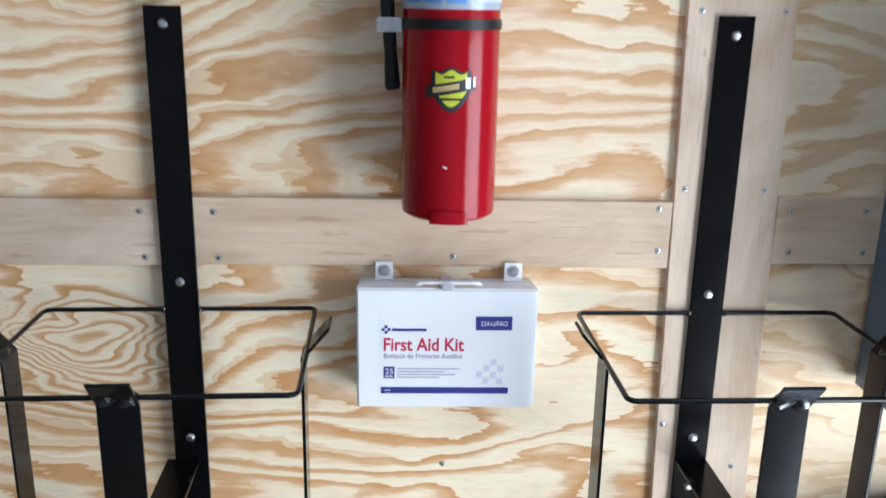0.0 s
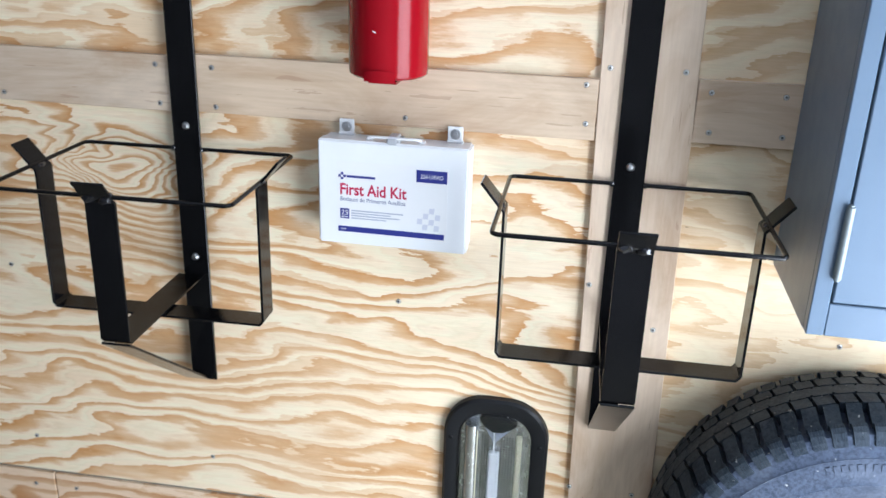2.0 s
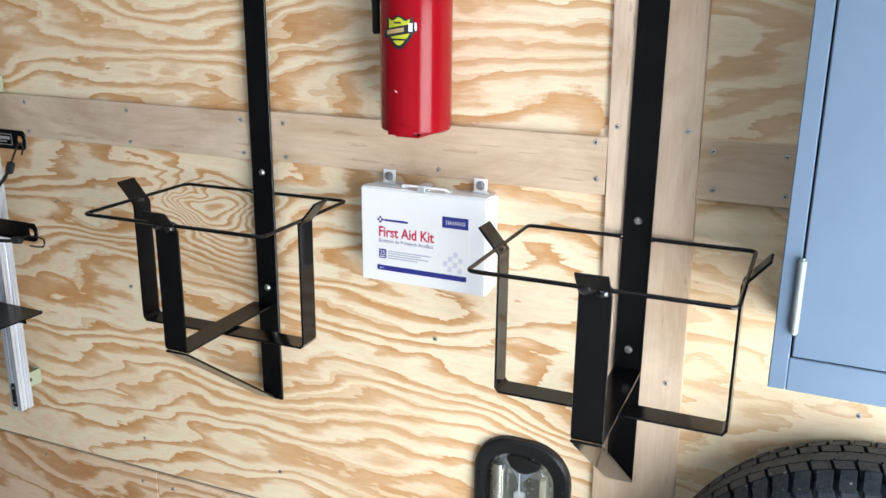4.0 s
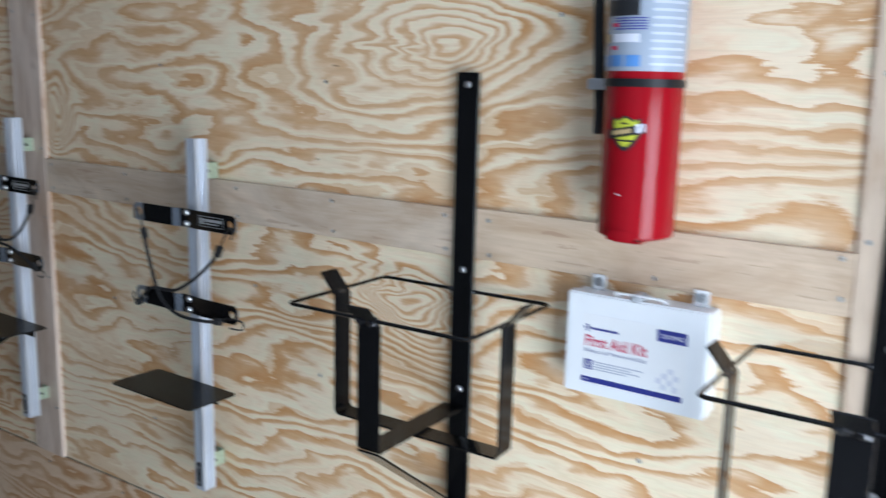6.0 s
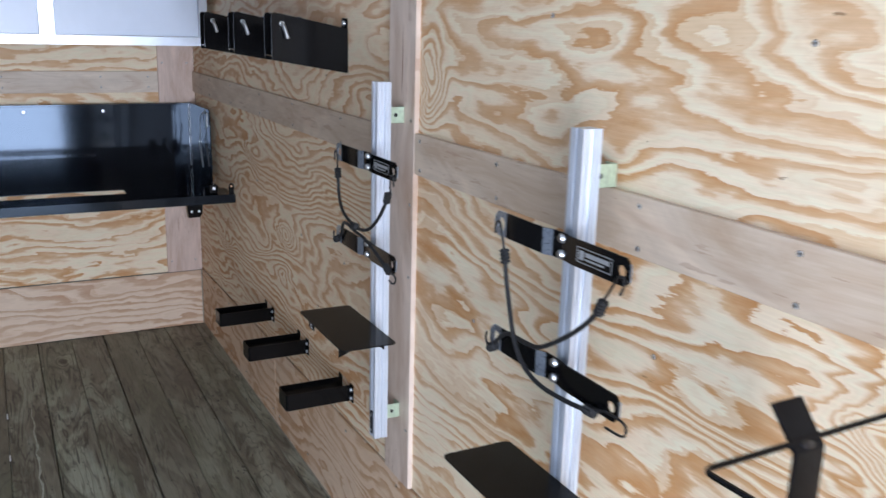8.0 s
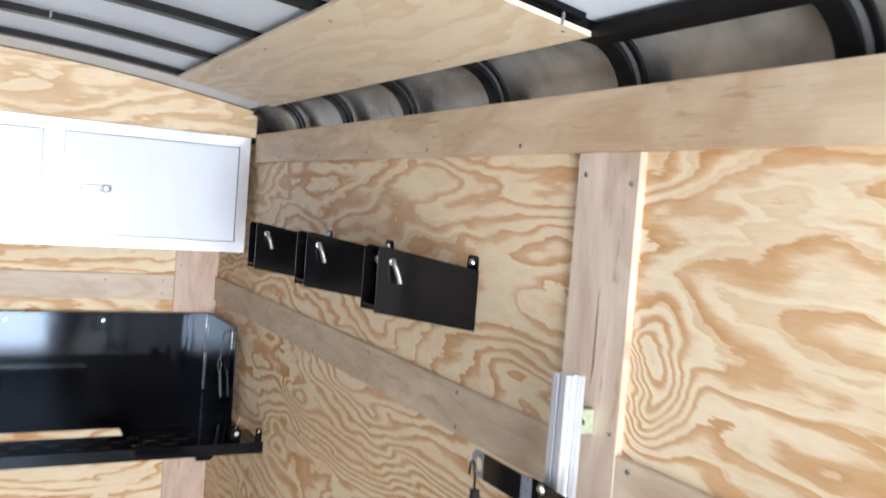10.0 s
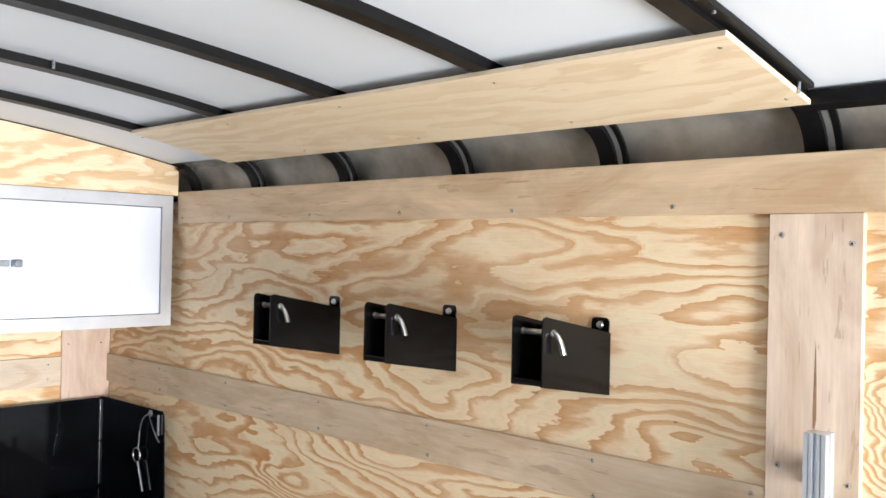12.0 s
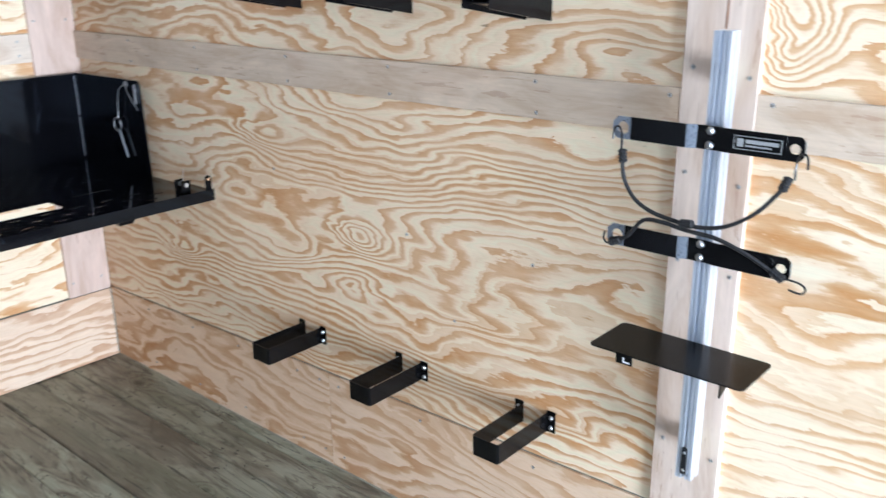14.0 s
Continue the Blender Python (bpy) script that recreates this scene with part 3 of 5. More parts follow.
for x0, x1, z0, z1 in ((XB, -2.0125, 1.238, 1.338), (-1.8555, -0.314, 1.238, 1.339), (-0.312, 0.4225, 1.241, 1.344), (0.5805, 1.3, 1.25, 1.354)):
    part("batten", bx(x0, YB, z0, x1, YW + 0.001, z1, 0.0012), STRIP_X if x0 < -1 else STRIP_WARM_X, wall_side, smooth=0)
for x0, x1, lean in ((-2.012, -1.856, 0.0), (0.423, 0.579, 0.0175)):
    zb = kick_top(x0) + 0.002
    outline = [(x - lean * (z - 1.34), z) for x, z in ((x0, zb), (x1, zb), (x1, 1.8125), (x0, 1.8125))]
    part("post_strip", prism(outline, 1, YB - 0.001, YW + 0.001, 0.0012), STRIP_Z if x0 < 0 else STRIP_WARM_Z, wall_side, smooth=0)
part("grain_streak", prism([(-1.931, 1.43), (-1.926, 1.47), (-1.9265, 1.53), (-1.929, 1.6), (-1.931, 1.54), (-1.932, 1.48)], 1, YB - 0.0013, YB - 0.0008), STREAK, wall_side, smooth=0)
part("caulk_line", bx(XB + 0.004, YW - 0.0075, 0.0005, REAR - 0.02, YW - 0.0032, 0.0055, 0.001), CAULK, wall_side, smooth=0)
part("caulk_line", bx(XB + 0.0035, YW - 0.0085, 0.0085, XB + 0.007, YW - 0.0036, 0.306, 0.001), CAULK, wall_side, smooth=0)
part("top_rail_board", bx(XF, YB - 0.002, 1.813, REAR - 0.02, YW + 0.001, 1.915, 0.0012), STRIP_TOP, wall_side, smooth=0)

for x in (-4.1, -3.7, -3.246, -2.834, -2.367, -2.036, -1.825, -1.458, -1.003, -0.681, -0.365, -0.257, 0.402, 0.602, 0.717, 1.1):
    screw(wall_side, x, YB - 0.0004, 1.322 if x < 0.3 else 1.334)
    screw(wall_side, x + 0.004, YB - 0.0004, 1.252 if x < 0.3 else 1.269)
screw(wall_side, 0.097, YB - 0.0004, 1.257)
for x0 in (-1.99, -1.874, 0.438, 0.558):
    for z in (0.55, 0.98 if x0 < 0.5 else 0.905, 1.17 if x0 < 0 else 1.364, 1.382 if x0 < 0 else 1.62, 1.776):
        screw(wall_side, x0, YB - 0.0014, z - 0.014 * (x0 == -1.874))
for x in (-3.97, -3.694, -3.3, -2.942, -2.586, -2.197, -1.2, -0.4, 0.3):
    screw(wall_side, x, YB - 0.0024, 1.829)
for x, z in ((-0.71, 1.588), (0.087, 0.902), (0.878, 0.905), (-0.729, 0.892), (-0.732, 0.482), (-0.315, 0.492), (-1.3, 1.62), (-1.55, 0.95), (-2.62, 0.66), (-1.38, 0.62), (-0.12, 1.72), (-2.37, 0.876), (-2.79, 0.871), (-3.352, 0.972), (-0.95, 1.08)):
    screw(wall_side, x, YW - 0.0004, z)
for x in (-4.2, -3.9, -3.62, -3.3, -3.19, -3.1, -2.75, -2.35, -1.95, -1.55, -1.1, -0.75, -0.65, -0.3):
    screw(wall_side, x, YW - 0.0034, kick_top(x) - 0.04)
    screw(wall_side, x + 0.012, YW - 0.0034, 0.05)

wall_front = solid("wall_west", bx(XB - 0.1, -1.2, -0.1, XB - 0.026, YW + 0.02, 2.05), RIB_BLACK,
                   "front wall of pine plywood with pale strips", "wall", "structure", smooth=0)
part("plywood_panel", bx(XB - 0.025, -1.15, 0.3015, XB - 0.012, YW, 1.95), PLY_BACK, wall_front, smooth=0)
part("kick_board", bx(XB - 0.02, -1.15, 0.002, XB + 0.003, YB + 0.008, 0.2985, 0.0012), PLY_BASE_BACK, wall_front, smooth=0)
part("joint_filler", bx(XB - 0.0115, -1.15, 0.29, XB - 0.002, YW, 0.3012), GROOVE, wall_front, smooth=0)
part("corner_strip", bx(XB - 0.012, 1.168, 0.3015, XB, YW - 0.001, 1.9, 0.0012), STRIP_ZB, wall_front, smooth=0)
part("batten", bx(XB - 0.012, -1.15, 1.236, XB, 1.1665, 1.338, 0.0012), STRIP_Y, wall_front, smooth=0)
for y in (-0.6, -0.1, 0.25, 0.47, 0.9, 1.12):
    for z in (1.312, 1.262):
        screw(wall_front, XB + 0.0004, y, z, 90)
for z in (0.36, 0.7, 1.38):
    for y in (1.19, 1.31):
        screw(wall_front, XB + 0.0004, y, z, 90)

solid("wall_south", bx(XB - 0.1, -1.2, -0.1, REAR, -1.15, 1.95), DARK_LINER,
                 "plain dull grey side wall facing the fitted one", "wall", "structure", smooth=0)
solid("wall_east", joined(bx(REAR - 0.02, 1.13, -0.1, REAR + 0.03, YW + 0.06, 2.1), bx(REAR - 0.02, -1.2, -0.1, REAR + 0.03, -0.42, 2.1),
                                      bx(REAR - 0.02, -0.4205, 1.88, REAR + 0.03, 1.1305, 2.15)), RIB_BLACK,
                  "rear door frame of dark steel, wide open to daylight", "wall", "structure", smooth=0)

floor = solid("floor", bx(XB - 0.1, -1.2, -0.08, REAR + 0.02, YW + 0.06, -0.032), RIB_BLACK, "floor of weathered grey-green treated boards", "floor", "structure", smooth=0)

# ---- roof ----
ys = np.linspace(YMID - HALF + 0.045, YMID + HALF - 0.045, 33)
outer = [(y, roof_z(y) + 0.006) for y in ys]
inner = [(y, roof_z(y)) for y in reversed(ys)]
ceiling = solid("ceiling", prism(outer + inner, 0, XB - 0.1, REAR + 0.03), ROOF_WHITE, "gently arched white sheet roof", "ceiling", "structure")
cove_pts = [(1.402, 1.86)] + arc(1.282, 1.90, 0.12, 0, 88, 12)
cove = solid("roof_cove", joined(prism([(y, z) for y, z in cove_pts] + [(y + 0.004, z + 0.004) for y, z in reversed(cove_pts)], 0, XB - 0.1, REAR),
                                 prism([(2 * YMID - y, z) for y, z in cove_pts] + [(2 * YMID - y - 0.004, z + 0.004) for y, z in reversed(cove_pts)], 0, XB - 0.1, REAR)),
             COVE, "curved dull metal cove between wall and roof", "trim", "structure")


def rib_path(y0=1.39):
    pts = [(y0 - 0.012, 1.87)] + arc(1.275, 1.898, 0.103, 0, 80, 8)
    side = [(y, roof_z(y) - 0.0095) for y in np.linspace(1.25, YMID, 16)]
    half = pts + side
    return half + [(2 * YMID - y, z) for y, z in reversed(half[:-1])]


def roof_rib(x):
    rib = thing("roof_rib", "black steel roof bow bent down to the wall top", "roof rib", pose(x, 0, 0), "roof ribs")
    part("bow", ribbon(rib_path(), 0, -0.019, 0.019, 0.0185), RIB_BLACK, rib)
    # the flange's grey colour carries the highlight seen along the dark foot
    foot = [(y - 0.002, z + 0.004) for y, z in rib_path()[:9]]
    for way in (1, -1):
        bent = foot if way > 0 else [(2 * YMID - y, z) for y, z in foot]
        part("flange", ribbon(bent, 0, 0.0195, 0.031, 0.004), FLANGE, rib, "flange beside the bow's foot, its grey highlight put into the colour")
        part("flange_edge", ribbon(bent, 0, 0.0315, 0.043, 0.006), RIB_BLACK, rib)
    return rib


first_rib = roof_rib(-1.948)
for k in (-8, -7, -6, -5, -4, -3, -2, -1, 1, 2, 3, 4):
    copy_thing(first_rib, pose(-1.948 - 0.416 * k, 0, 0))
stub = thing("roof_rib", "end of a black steel roof bow beside the cabinet", "roof rib", pose(-3.955, 0, 0), "roof ribs")
part("bow", ribbon(rib_path()[:8], 0, -0.019, 0.019, 0.0185), RIB_BLACK, stub)
for side in (1, -1):
    y = YMID + side * 1.185
    solid("roof_stringer", prism([(y - 0.02, roof_z(y) - 0.026), (y + 0.02, roof_z(y) - 0.03), (y + 0.02, roof_z(y) - 0.008), (y - 0.02, roof_z(y) - 0.004)], 0, -1.95, REAR),
          RIB_BLACK, "black steel stringer along the edge of the roof", "roof stringer")

clip = solid("wire_clip", tube([(-3.165, 0.575, 2.115), (-3.165, 0.574, 2.088)], 0.003, 6), BARE, "small bright wire clip hanging from a roof bow", "clip")

joint = thing("roof_joint_strip", "black steel strip beside a roof bow", "roof strip", pose(-1.929, 0, 0))
part("strip", ribbon([(y, roof_z(y) - 0.007) for y in np.linspace(1.244, -0.95, 24)], 0, 0.0, 0.022, 0.009), RIB_BLACK, joint)
part("bolt", tube([(0.012, 1.21, roof_z(1.21) - 0.004), (0.012, 1.208, roof_z(1.21) - 0.03)], 0.0028, 8), BARE, joint, "bright bolt end")
part("bolt", tube([(0.014, 0.916, roof_z(0.916) - 0.004), (0.014, 0.916, roof_z(0.916) - 0.015)], 0.0028, 8), BARE, joint)

# strip of pale plywood screwed up under the ribs
lo, hi = Vector((1.266, 1.984)), Vector((0.962, 2.036))
nrm = Vector((0.17, 0.985)).normalized() * 0.009
solid("ceiling_board", prism([tuple(lo), tuple(lo + nrm), tuple(hi + nrm), tuple(hi)], 0, -3.6, -1.92, 0.0008), PLY_PALE,
      "pale plywood board screwed up under the roof bows", "ceiling board", smooth=0)
for k in range(5):
    for f in (0.12, 0.88):
        p = lo.lerp(hi, f)
        s = new("ceiling_screw", SCREW)
        s.matrix_basis = pose(-1.945 - 0.416 * k, p.x, p.y - 0.0006, 78, 0, 0) @ pose(0, 0, 0, 0, 40 * k, 0) @ Matrix.Scale(0.7, 4)
        tagged(s, "small zinc screw head in the ceiling board", "screw", "ceiling board screws")

# arched plywood panel above the cabinets
fy = np.linspace(1.332, -1.12, 30)
solid("fascia_panel", prism([(y, roof_z(y) - 0.001) for y in fy] + [(-1.12, 1.903), (1.332, 1.903)], 0, XF - 0.012, XF - 0.001), PLY_FASCIA,
      "arched pine plywood panel above the cabinets", "wall panel", smooth=0)
solid("fascia_trim", prism([(y, roof_z(y) - 0.0005) for y in fy] + [(y, roof_z(y) - 0.0035) for y in reversed(fy)], 0, XF - 0.0005, XF + 0.002), RIB_BLACK,
      "thin dark bead where panel meets roof", "trim", "structure")


# ---- overhead cabinets ----
def overhead_cabinet(y0, y1, z0, z1):
    cab = thing("overhead_cabinet", "white overhead cabinet with aluminium frame, both doors shut", "cabinet", pose(XF, (y0 + y1) / 2, z0))
    w, h, d = (y1 - y0) / 2, z1 - z0, 0.45
    f = 0.038
    for y in (-w, w - 0.004):
        part("side_panel", bx(-d, y, 0.0, -0.03, y + 0.004, h), ALU_FRAME, cab)
    part("bottom_panel", bx(-d, -w + 0.0045, 0.0, -0.03, w - 0.0045, 0.004), ALU_FRAME, cab)
    part("top_panel", bx(-d, -w + 0.0045, h - 0.004, -0.03, w - 0.0045, h), ALU_FRAME, cab)
    part("frame_rail", prism([(-w, 0), (w, 0), (w - f, f), (-w + f, f)], 0, -0.0295, 0), ALU_FRAME, cab, smooth=0)
    part("frame_rail", prism([(-w, h), (w, h), (w - f, h - f), (-w + f, h - f)], 0, -0.0295, 0), ALU_FRAME, cab, smooth=0)
    for s in (1, -1):
        part("frame_stile", prism([(-w * s, 0.0004), ((f - w) * s, f), ((f - w) * s, h - f), (-w * s, h - 0.0004)], 0, -0.0295, 0), ALU_FRAME, cab, smooth=0)
    part("frame_mullion", bx(-0.0295, -0.03, f, 0, 0.03, h - f), ALU_FRAME, cab, smooth=0)
    for s in (1, -1):
        a, b = (0.0315, w - f - 0.002) if s > 0 else (-w + f + 0.002, -0.0315)
        door = part("door", bx(-0.02, a, f + 0.002, -0.003, b, h - f - 0.002, 0.002), WHITE_DOOR, cab, "flat white door panel")
        body, knob = sorted((0.092 * s, 0.151 * s)), 0.172 * s
        part("latch_plate", bx(-0.0028, body[0], 0.191, 0.005, body[1], 0.209, 0.0015), BARE, door, "dull metal latch bar")
        part("lock_knob", joined(lathe([(0, 0.018), (0.009, 0.0175), (0.0115, 0.015), (0.012, 0.0)], 18, pose(-0.0028, knob, 0.2, 0, 90, 0)),
                                 bx(-0.0028, knob - 0.016, 0.189, 0.006, knob + 0.016, 0.211, 0.003)), BARE, door, "round metal lock knob")
    return cab


overhead_cabinet(-0.008, 1.314, 1.477, 1.901)


# ---- fold-down tray on the front wall ----
def slotted_tray(x0, x1, y0, y1, z, hole_rows, slot):
    """A sheet with oblong holes cut through it, as strips between rows."""
    bms = []
    rows = sorted(hole_rows + [slot])
    edge = x0
    for xa, xb, holes in rows:
        bms.append(bx(edge, y0, z - 0.003, xa, y1, z))
        y = y0
        for ya, yb in holes:
            bms.append(bx(xa, y, z - 0.003, xb, ya, z))
            y = yb
        bms.append(bx(xa, y, z - 0.003, xb, y1, z))
        edge = xb
    bms.append(bx(edge, y0, z - 0.003, x1, y1, z))
    return joined(*bms)


def wall_bench():
    z, y0, y1 = 0.85, -0.35, 1.312
    bench = thing("folding_workbench", "gloss black steel fold-down workbench on the front wall", "workbench", pose(-4.462, 0, 0.004))
    part("back_panel", bx(-0.022, y0, z - 0.02, -0.018, y1, 1.18, 0.001), BLACK_SHELF, bench)
    part("back_panel_lip", bx(-0.018, y0, 1.171, 0.006, y1 - 0.01, 1.18, 0.001), BLACK_SHELF, bench)
    side = part("side_panel", prism([(-0.015, z - 0.004), (0.452, z - 0.004), (0.438, 1.172), (0.426, 1.185), (-0.015, 1.181)], 1, y1 - 0.002, y1 + 0.002), BLACK_SHELF, bench)
    part("hinge_pin", tube([(0.415, y1 - 0.008, 1.105), (0.415, y1 - 0.008, 1.172)], 0.0038), ZINC, side)
    # the glints along the weld are put into its pale colour
    for za, zb in ((0.86, 0.935), (0.937, 1.012), (1.022, 1.045), (1.047, 1.142), (1.144, 1.172)):
        part("corner_weld", tube([(-0.012, y1 - 0.005, za), (-0.0105, y1 - 0.006, (za + zb) / 2), (-0.012, y1 - 0.005, zb)], 0.0011), WELD_GLINT, side)
    yr = y1 - 0.016
    part("lanyard", tube(smooth_path([(0.352, yr + 0.008, 1.168), (0.328, yr, 1.15), (0.308, yr, 1.11), (0.302, yr, 1.07), (0.297, yr, 1.042)], 4), 0.0018, 6), ZINC, side)
    part("lanyard_tail", tube(smooth_path([(0.352, yr + 0.008, 1.168), (0.38, yr, 1.145), (0.41, yr, 1.11), (0.438, yr, 1.085)], 3), 0.0016, 6), ZINC, side)
    part("pull_ring", tube([(0.287 + 0.024 * math.cos(a), yr, 1.02 + 0.024 * math.sin(a)) for a in np.linspace(0, 6.283, 20, endpoint=False)], 0.0021, 6, True), ZINC, side)
    part("lock_pin", tube([(0.296, yr, 1.0), (0.334, yr, 0.905)], 0.0042), ZINC, side, "bright steel locking pin hanging on a wire")
    part("eyelet", lathe([(0, 0.004), (0.01, 0.003), (0.012, 0)], 12, pose(0.352, y1 - 0.002, 1.168, 90, 0, 0)), ZINC, side)
    rows = []
    for i in range(7):
        xa = 0.07 + 0.047 * i
        off = 0.03 if i % 2 else 0.0
        rows.append((xa, xa + 0.009, [(yy, yy + 0.026) for yy in np.arange(y0 + 0.08 + off, y1 - 0.12, 0.062)]))
    part("tray", slotted_tray(-0.016, 0.505, y0, y1 - 0.0025, z, rows[1:], rows[0]), BLACK_SHELF, bench, "glossy black tray with rows of oblong holes", smooth=0)
    gap, end = 0.61, 1.31
    for ya, yb in ((y0, 0.375), (0.905, 0.985), (1.118, end)):
        part("tie_strip", bx(0.5055, ya, z - 0.003, gap - 0.0005, yb, z), BLACK_SHELF, bench, smooth=0)
    part("tie_strip", bx(0.514, 0.9855, z - 0.003, gap - 0.0005, 1.1175, z), BLACK_SHELF, bench, smooth=0)
    rows = []
    for i in range(3):
        xa = 0.635 + 0.05 * i
        rows.append((xa, xa + 0.011, [(yy, yy + 0.045) for yy in np.arange(y0 + 0.06 + 0.05 * (i % 2), y1 - 0.12, 0.1)]))
    part("front_shelf", slotted_tray(gap, 0.797, y0, y1 + 0.02, z, rows[1:], rows[0]), BLACK_SHELF, bench, "glossy black drop-down shelf with slots", smooth=0)
    part("front_lip", bx(0.7975, y0, z - 0.033, 0.8005, y1 + 0.02, z + 0.006, 0.001), BLACK_SHELF, bench)
    zs = z
    ear = [(y1 - 0.006, zs)] + arc(y1 + 0.005, zs + 0.042, 0.011, 180, 0, 8) + [(y1 + 0.016, zs)]
    part("end_ear", prism(ear, 0, 0.789, 0.793), BLACK, bench)
    part("ear_hole", lathe([(0, 0.0005), (0.005, 0.0005)], 10, pose(0.793, y1 + 0.005, zs + 0.04, 0, 90, 0)), PLY_BASE, bench)
    clip = part("pin_clip", bx(0.73, y1 - 0.085, zs, 0.733, y1 - 0.05, zs + 0.045, 0.001), BLACK, bench)
    part("pin_clip", bx(0.768, y1 - 0.085, zs, 0.771, y1 - 0.05, zs + 0.045, 0.001), BLACK, bench)
    part("clip_spring", tube([(0.727, y1 - 0.066, zs + 0.03), (0.774, y1 - 0.066, zs + 0.03)], 0.0075), ZINC, clip)
    part("clip_wire", tube([(0.75, y1 - 0.066, zs + 0.035), (0.73, y1 - 0.046, zs + 0.075)], 0.0015, 6), ZINC, clip)
    for y in (0.25, 1.24):
        br = part("support_bracket", prism([(y - 0.045, z - 0.004), (y + 0.05, z - 0.004), (y + 0.036, z - 0.165), (y + 0.024, z - 0.182), (y - 0.03, z - 0.182)], 0, 0.33, 0.37, 0.002), BLACK, bench)
        for dy in (-0.014, 0.02):
            part("bracket_rivet", lathe([(0, 0.006), (0.006, 0.005), (0.007, 0)], 10, pose(0.37, y + dy, z - 0.152, 0, 90, 0)), ZINC, br)
    for y in (0.55, 0.9):
        part("panel_rivet", lathe([(0, 0.004), (0.007, 0.003), (0.008, 0)], 10, pose(-0.018, y, 1.145, 0, 90, 0)), ZINC, bench)
    return bench


wall_bench()


# ---- jug racks ----
def jug_rack(m, label, bolts, off=0.0):
    rack = thing("jug_rack", label, "rack", m, "jug racks")
    strap = part("wall_strap", bx(-0.0255, -0.006, 0.692, 0.0255, 0, 1.613, 0.001), BLACK, rack)
    for z in bolts:
        part("bolt", lathe([(0, 0.005), (0.0045, 0.0045), (0.0068, 0.002), (0.0074, 0)], 12, pose(0, -0.006, z, 90, 0, 0)), ZINC, strap)
    r = 0.012
    ring = [(-0.0262, -0.0045, 1.1725)]
    for cx, cy, a0 in ((-0.2 + r, -0.0045 - r, 90), (-0.2 + r, -0.308 + r, 180), (0.2 - r, -0.308 + r, 270), (0.2 - r, -0.0045 - r, 0)):
        ring += [(px, py, 1.1725) for px, py in arc(cx, cy, r, a0, a0 + 90, 5)]
    ring.append((0.0262, -0.0045, 1.1725))
    part("ring", tube(ring, 0.0036, 8), BLACK, rack)
    part("cross_strap", ribbon([(-0.231, 1.207), (-0.194, 1.163), (-0.194, 0.922), (-0.188, 0.914), (0.188, 0.914), (0.194, 0.922), (0.194, 1.163), (0.231, 1.207)], 1, -0.18, -0.132, 0.0045, 0.0008), BLACK, rack)
    part("front_strap", ribbon([(-0.006, 0.9195), (-0.294, 0.9195), (-0.3, 0.926), (-0.3, 1.16), (-0.333, 1.2)], 0, off - 0.0255, off + 0.0255, 0.0045, 0.0008), BLACK, rack)
    part("brace", ribbon([(-0.3015, 0.9178), (-0.0075, 0.695)], 0, off - 0.0255, off + 0.0255, 0.0045, 0.0008), BLACK, rack)
    def weld(name, x, y, z, r, squash):
        bead = bmesh.new()
        bmesh.ops.create_icosphere(bead, subdivisions=2, radius=r)
        for v in bead.verts:
            v.co *= 1 + 0.12 * math.sin(420 * v.co.x + 380 * v.co.z + 61 * x)
        bmesh.ops.transform(bead, matrix=Matrix.Translation((x, y, z)) @ Matrix.Diagonal((*squash, 1)), verts=bead.verts[:])
        part(name, bead, WELD_BLACK, rack)

    for x, z, r in ((-0.014, 1.17, 0.0115), (0.012, 1.1675, 0.0105), (-0.002, 1.172, 0.008), (0.021, 1.1745, 0.006)):
        weld("weld_bead", x + off, -0.3072, z, r, (1.05, 0.75, 0.85))
    for sx in (-1, 1):
        weld("weld_bead", sx * 0.197, -0.156, 1.168, 0.0065, (0.7, 1.6, 0.8))
        weld("weld_bead", sx * 0.0275, -0.0055, 1.1725, 0.0055, (0.8, 0.8, 1.0))
    return rack


jug_rack(pose(-0.311, YB - 0.0018, 0, 0, 0, 2.2), "gloss black steel jug rack bolted to the bare plywood", (1.589, 1.2155, 0.959), -0.012)
jug_rack(pose(0.487, YB - 0.0032, 0, 0, 0, 1.4), "gloss black steel jug rack bolted to the pale post strip", (1.586, 1.203, 0.961, 0.873))


